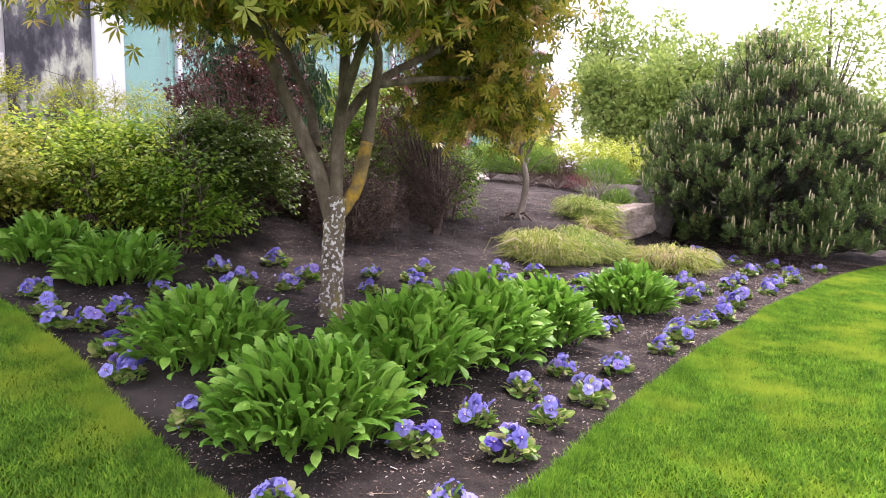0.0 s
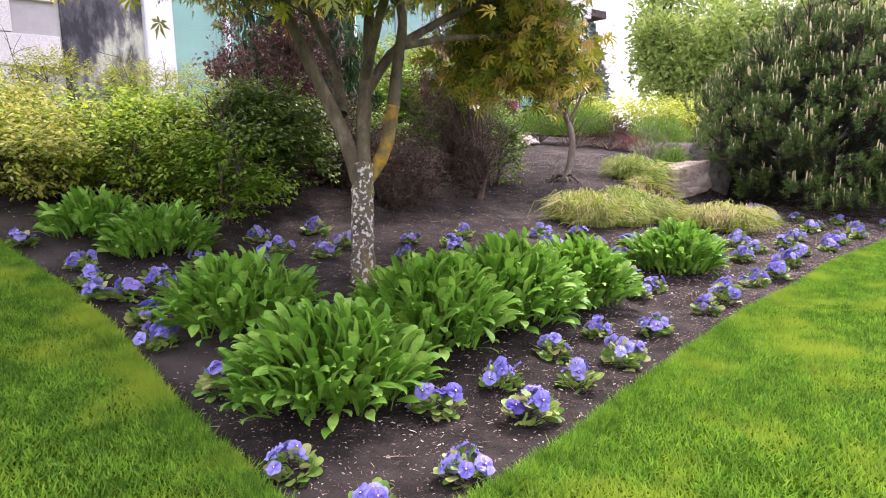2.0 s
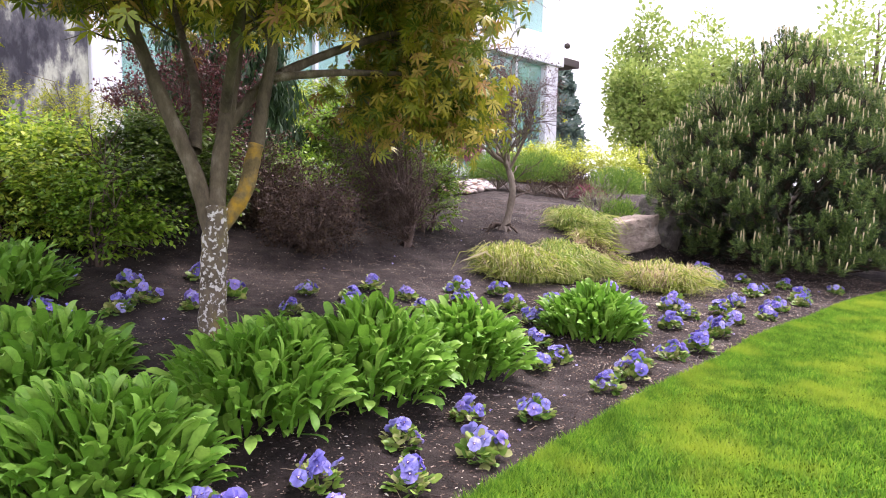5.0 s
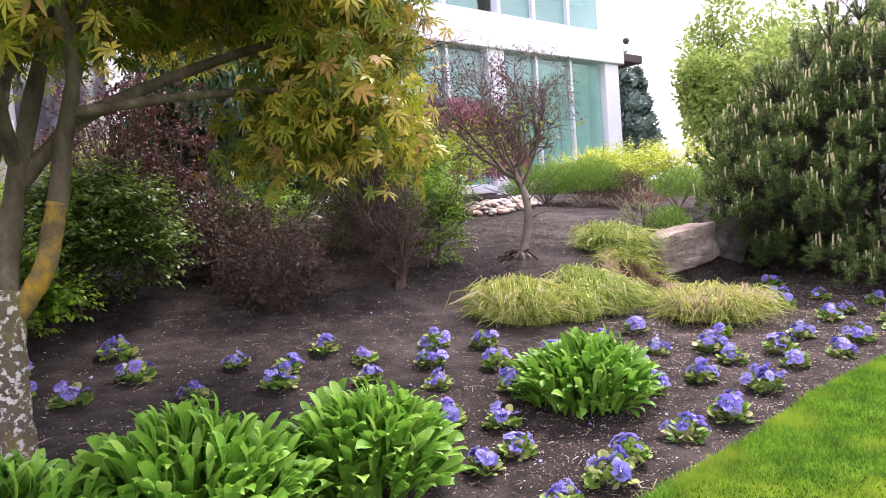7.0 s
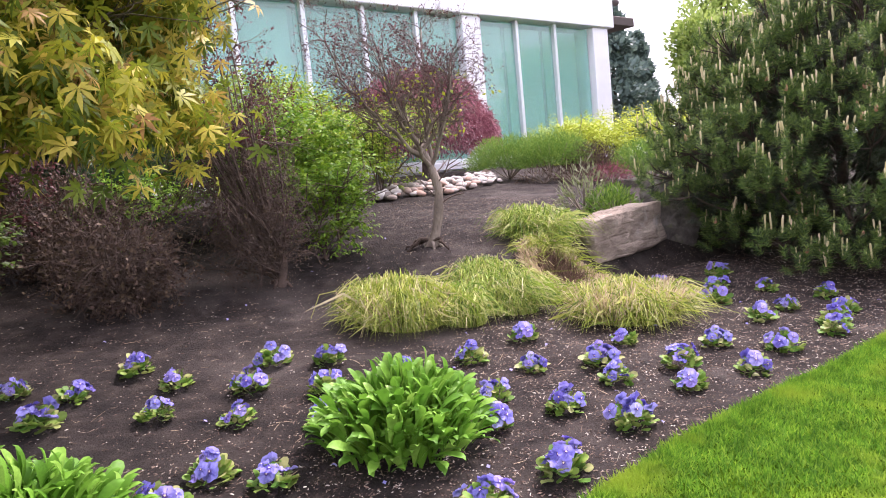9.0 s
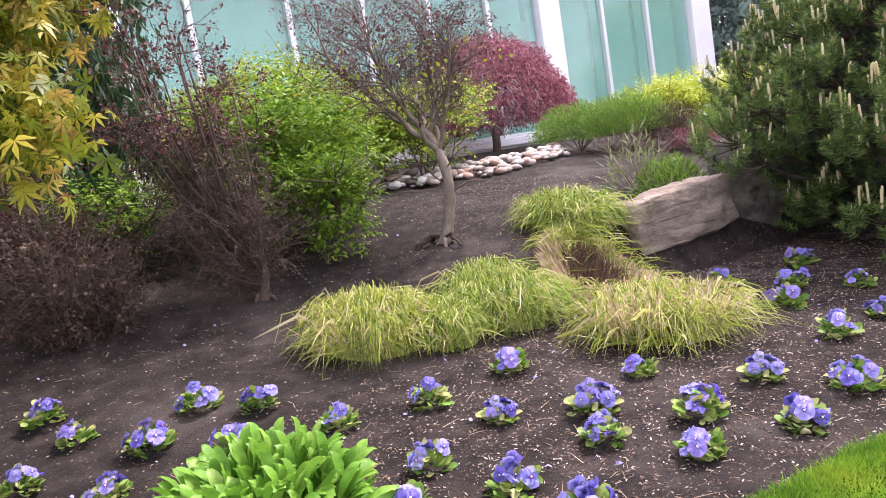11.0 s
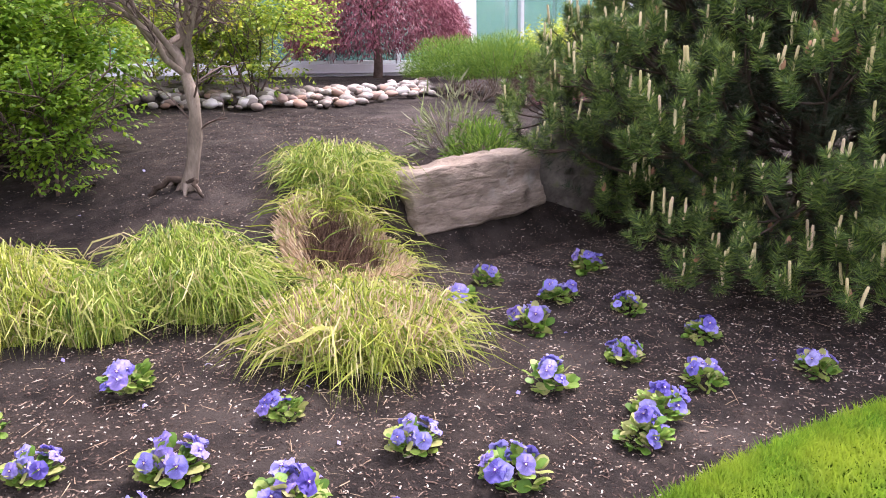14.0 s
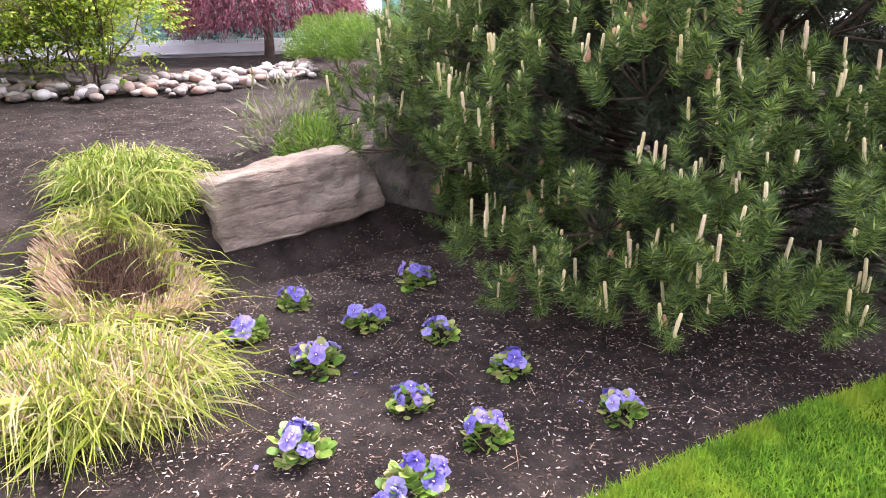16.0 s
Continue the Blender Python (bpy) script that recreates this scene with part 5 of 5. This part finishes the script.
def perennial(x, y, rx, ry, tall, count, label, turn=0.0):
    """A dense clump of upright rosettes with spoon-shaped leaves."""
    thing = empty("leafy_perennial", (x, y, ground(x, y)), turn, label, "plant", "leafy perennials")
    made = 0
    while made < min(300, count * 1.5):
        a, r = rng.uniform(0, 6.28), math.sqrt(rng.uniform())
        cx, cy = r * math.cos(a) * rx * 0.84, r * math.sin(a) * ry * 0.84
        top = 1.1 * tall * (1 - 0.62 * r ** 2.6) * rng.uniform(0.85, 1.1)
        k = rng.integers(4, 7)
        for j in range(k):
            b = j * 6.28 / k + rng.uniform(-0.5, 0.5)
            up = rng.uniform(1.7, 3.4) - 1.1 * r ** 1.5
            way = Vector((0.8 * math.cos(b) + 0.55 * r * math.cos(a), 0.8 * math.sin(b) + 0.55 * r * math.sin(a), up + 0.45)).normalized()
            size = rng.uniform(0.14, 0.21)
            base = Vector((cx, cy, max(0.01, top - size * 0.75 - rng.uniform(0, 0.06) - (j % 2) * 0.07 * rng.uniform(0, 2))))
            m = frames_along(np.array([way]), np.array([rng.normal() * 0.25]), np.array([size]), np.array([base]))[0]
            part("leaf", SPATULA, thing, "", Matrix(m))
            made += 1
    s = Soup()
    n = int(count * 3.2)
    a, r = rng.uniform(0, 6.28, n), np.sqrt(rng.uniform(0, 1, n))
    base = np.stack([r * np.cos(a) * rx * 0.9, r * np.sin(a) * ry * 0.9, rng.uniform(0.0, 0.78, n) * tall * (1 - 0.55 * r ** 2.6)], 1)
    way = np.stack([np.cos(a) * (0.25 + 0.75 * r), np.sin(a) * (0.25 + 0.75 * r), rng.uniform(0.35, 1.8, n)], 1) + rng.normal(size=(n, 3)) * 0.35
    v = np.array([tuple(q.co) for q in SPATULA.vertices])
    f = np.array([tuple(q.vertices) for q in SPATULA.polygons])
    s.scatter(v, f, frames_along(way, rng.normal(size=n) * 0.4, rng.uniform(0.13, 0.2, n), base))
    part("lower_leaves", s.mesh("lower_leaves", CLUMP_LOW), thing, "", None, "stuff")


for x, y, rx, ry, tall, n, turn in ((-1.78, 1.47, 0.45, 0.4, 0.42, 250, 20), (-2.38, 2.3, 0.42, 0.4, 0.38, 170, 0), (-3.35, 3.85, 0.42, 0.38, 0.36, 140, 0), (-3.95, 4.05, 0.36, 0.32, 0.34, 90, 0),
                                    (-1.28, 2.16, 0.46, 0.4, 0.46, 220, 20), (-0.8, 2.62, 0.5, 0.4, 0.48, 260, 20), (-0.2, 3.2, 0.42, 0.36, 0.44, 200, 30), (1.0, 4.38, 0.4, 0.38, 0.38, 180, 0)):
    perennial(x, y, rx, ry, tall, n, "dense clump of glossy spoon-shaped green leaves", turn)


# ---- pansies ----
def petal_mesh():
    s = Soup()
    for a, k, lift, wide in ((2.5, 0.5, -0.03, 0.36), (-2.5 + 6.28, 0.5, -0.03, 0.36), (1.15, 0.5, 0.02, 0.34), (-1.15, 0.5, 0.02, 0.34), (0, 0.54, 0.05, 0.4)):
        v = [(0, 0, lift)]
        for b in np.linspace(0, 6.28, 12, endpoint=False):
            ruffle = 1 + 0.09 * math.sin(5 * b + 2 * a)
            px, py = wide * ruffle * math.sin(b), k * 0.56 - k * 0.56 * ruffle * math.cos(b)
            v.append((px * math.cos(a) + py * math.sin(a), px * math.sin(a) - py * math.cos(a), lift + 0.1 * math.sin(b * 3 + a) - 0.25 * (px * px + (py - 0.1) ** 2) + 0.06))
        s.add(v, [(0, i, i % 12 + 1) for i in range(1, 13)])
    return s.mesh("bloom", PETAL)


def disc_mesh(name, r, lift, mat):
    s = Soup()
    v = [(0, 0, lift)] + [(r * math.sin(a) * (1 + 0.25 * math.cos(3 * a)), -r * math.cos(a) * (1 + 0.25 * math.cos(3 * a)), lift - 0.02) for a in np.linspace(0, 6.28, 9, endpoint=False)]
    s.add(v, [(0, i, i % 9 + 1) for i in range(1, 10)])
    return s.mesh(name, mat)


BLOOM, BLOTCH, CENTRE = petal_mesh(), disc_mesh("eye", 0.12, 0.13, EYE), disc_mesh("centre", 0.06, 0.15, POLLEN)


def build_pansy(at, blooms, label):
    thing = empty("pansy", at, rng.uniform(0, 360), label, "flower", "bedding pansies")
    thing.scale = (1.1, 1.1, 1.1)
    n = 72
    a, r = rng.uniform(0, 6.28, n), np.sqrt(rng.uniform(0.02, 1, n))
    base = np.stack([r * np.cos(a) * 0.075, r * np.sin(a) * 0.075, rng.uniform(0.005, 0.1, n) * (1.15 - 0.7 * r)], 1)
    way = np.stack([np.cos(a) * r, np.sin(a) * r, rng.uniform(-0.1, 0.8, n)], 1) + rng.normal(size=(n, 3)) * 0.2
    s = Soup()
    s.scatter(ROUND_V, ROUND_F, frames_along(way, rng.normal(size=n) * 0.4, rng.uniform(0.03, 0.058, n), base))
    part("foliage", s.mesh("foliage", PANSY_LEAF), thing, "", None, "stuff")
    for _ in range(blooms):
        a, r = rng.uniform(0, 6.28), rng.uniform(0.01, 0.095)
        place = Vector((r * math.cos(a), r * math.sin(a), rng.uniform(0.075, 0.13) - 0.3 * r))
        face = (math.cos(a) * rng.uniform(0.2, 1) + rng.normal() * 0.4, math.sin(a) * rng.uniform(0.2, 1) + rng.normal() * 0.4, rng.uniform(0.35, 1.0))
        m = Matrix.Translation(place) @ Vector(face).to_track_quat("Z", "Y").to_matrix().to_4x4() @ Matrix.Scale(rng.uniform(0.05, 0.07), 4)
        b = part("bloom", BLOOM, thing, "", m)
        part("eye", BLOTCH, b, "dark violet blotch")
        part("centre", CENTRE, b, "pale yellow centre")
    return thing


PANSIES = [
    [(-4.3, 3.62), (-3.75, 3.34), (-3.53, 3.01), (-3.22, 2.82), (-3.15, 4.32), (-3.14, 3.11), (-2.96, 2.39), (-2.96, 2.89), (-2.76, 2.04), (-2.72, 4.39), (-2.54, 3.74), (-2.46, 4.03), (-2.32, 1.56),
     (-2.27, 4.89), (-1.94, 4.51), (-3.38, 2.71), (-2.99, 3.63), (-2.81, 3.43), (-2.06, 3.96), (-1.84, 0.8), (-1.53, 0.53), (-1.42, 4.2), (-1.28, 1.34), (-1.19, 0.76), (-0.94, 1.63), (-0.85, 1.25)],
    [(-1.37, 4.84), (-1.01, 4.86), (-0.97, 4.47), (-0.84, 5.26), (-0.58, 2.06), (-0.55, 1.61), (-0.51, 5.12), (-0.41, 4.65), (-0.23, 2.46), (-0.21, 1.95), (-0.02, 5.5), (-0.01, 5.07), (0.06, 3.77),
     (0.06, 4.65), (0.15, 2.47), (0.15, 4.07), (0.36, 3.41), (0.37, 5.49), (0.46, 5.08), (0.47, 4.0), (0.53, 3.6), (0.56, 4.63), (0.71, 3.01), (0.88, 5.36), (0.95, 3.27), (1.09, 3.5)],
    [(1.3, 5.61), (1.43, 3.78), (1.44, 5.02), (1.46, 4.63), (1.67, 6.06), (1.69, 5.44), (1.77, 4.07), (1.85, 4.83), (2.14, 5.58), (2.17, 4.6), (2.2, 5.26), (2.38, 6.04), (2.6, 5.13), (2.63, 5.49),
     (2.93, 7.5), (2.97, 5.9), (3.05, 5.39), (3.05, 7.94), (3.37, 7.23), (3.38, 5.78), (3.49, 6.52), (3.51, 7.7), (3.72, 8.32), (3.85, 6.94), (3.87, 6.13), (3.93, 7.6), (3.95, 6.34), (4.19, 6.69),
     (4.29, 7.24), (4.75, 6.89), (7.0, 7.95), (7.4, 8.15), (7.9, 8.3)],
]
spots = [p for rows in PANSIES for p in rows]
protos = []
for i, (x, y) in enumerate(spots):
    at = (x, y, soil(x, y))
    if i < 12:
        protos.append(build_pansy(at, 7 + i % 5, "low pansy with violet-blue blooms and yellowing green leaves"))
    else:
        copy_thing(protos[rng.integers(0, 12)], Matrix.Translation(at) @ Matrix.Rotation(rng.uniform(0, 6.28), 4, "Z") @ Matrix.Scale(rng.uniform(0.85, 1.12), 4))


# ---- the distance ----
def far_tree(x, y, tall, wide, mat, label, kind="round", count=5200, leaf=0.3):
    z = ground(x, y)
    thing = empty("background_tree", (x, y, z), 0, label, "tree", "trees beyond the garden")
    s = Soup()
    tube(s, curve_points((0, 0, -0.1), (0.2, 0, tall * 0.4), (0, 0, tall * 0.85), 7), np.linspace(tall * 0.025, 0.03, 7), 7)
    n = count
    if kind == "cone":
        k = rng.uniform(0, 1, n) ** 0.7
        a = rng.uniform(0, 6.28, n)
        tier = 0.75 + 0.25 * np.sin(k * 38)
        r = wide * (1.02 - k) ** 0.8 * rng.uniform(0.55, 1.0, n) * tier
        p = np.stack([r * np.cos(a), r * np.sin(a), tall * (0.04 + 0.96 * k)], 1)
        way = np.stack([np.cos(a), np.sin(a), np.full(n, 0.3)], 1) + rng.normal(size=(n, 3)) * 0.9
    else:
        lumps = unit(26) * rng.uniform(0.35, 0.85, (26, 1))
        pick = rng.integers(0, 26, n)
        w = unit(n)
        p = (lumps[pick] + w * rng.uniform(0.16, 0.36, (n, 1))) * np.array([wide, wide, tall * 0.46]) + np.array([0, 0, tall * 0.54])
        way = w + rng.normal(size=(n, 3)) * 0.6
        for q in lumps:
            e = q * np.array([wide, wide, tall * 0.46]) * 0.8 + np.array([0, 0, tall * 0.54])
            tube(s, curve_points((0, 0, tall * 0.25), (e[0] * 0.4, e[1] * 0.4, e[2] * 0.7), e, 6), np.linspace(tall * 0.01, 0.02, 6), 5)
    f = Soup()
    f.scatter(DIAMOND_V, DIAMOND_F, frames_along(way, rng.uniform(0, 6, n), rng.uniform(0.6, 1.3, n) * leaf, p))
    part("trunk", s.mesh("trunk", LIMB_BARK), thing)
    part("crown", f.mesh("crown", mat), thing, "", None, "stuff")


LIGHT, DARK = "light green leafy tree in the distance", "dark blue-green conifer in the distance"
for x, y, tall, wide, mat, text, kind, n, size in (
        (7.6, 38, 7.6, 3.0, FAR_DARK, DARK, "cone", 6500, 0.4), (9.3, 40, 6.2, 1.8, FAR_DARK, DARK, "cone", 5000, 0.4), (5.6, 43, 7.2, 2.6, FAR_LEAF, LIGHT, "round", 5000, 0.32),
        (13.0, 38, 10.5, 2.0, FAR_LEAF, "tall airy pale green tree", "round", 4200, 0.3), (16.0, 38, 10.0, 2.4, FAR_LEAF, "tall airy pale green tree", "round", 5000, 0.3),
        (9.0, 26, 5.0, 1.5, FAR_LEAF, LIGHT, "round", 8000, 0.2), (10.6, 27.5, 4.8, 2.0, FAR_LEAF, LIGHT, "round", 9000, 0.22), (11.8, 26, 6.0, 2.4, FAR_LEAF, LIGHT, "round", 9000, 0.22), (14.5, 24, 6.2, 2.6, FAR_LEAF, LIGHT, "round", 9000, 0.22),
        (14, 33, 4.6, 3.0, FAR_LEAF, LIGHT, "round", 7000, 0.26), (18.5, 34, 7.2, 3.4, FAR_LEAF, LIGHT, "round", 8000, 0.28), (22, 31, 10.5, 2.8, FAR_LEAF, LIGHT, "round", 3000, 0.28),
        (24, 26, 7.0, 3.4, FAR_LEAF, LIGHT, "round", 7000, 0.28), (19, 25, 4.2, 2.8, FAR_LEAF, LIGHT, "round", 6000, 0.22), (29, 24, 8.5, 3.0, FAR_CONE, "tall narrow pale green conifer", "cone", 6000, 0.35),
        (31, 18, 7.0, 3.5, FAR_LEAF, LIGHT, "round", 6000, 0.28), (12, 25, 3.6, 2.2, FAR_LEAF, LIGHT, "round", 6000, 0.2)):
    far_tree(x, y, tall, wide, mat, text, kind, n, size)
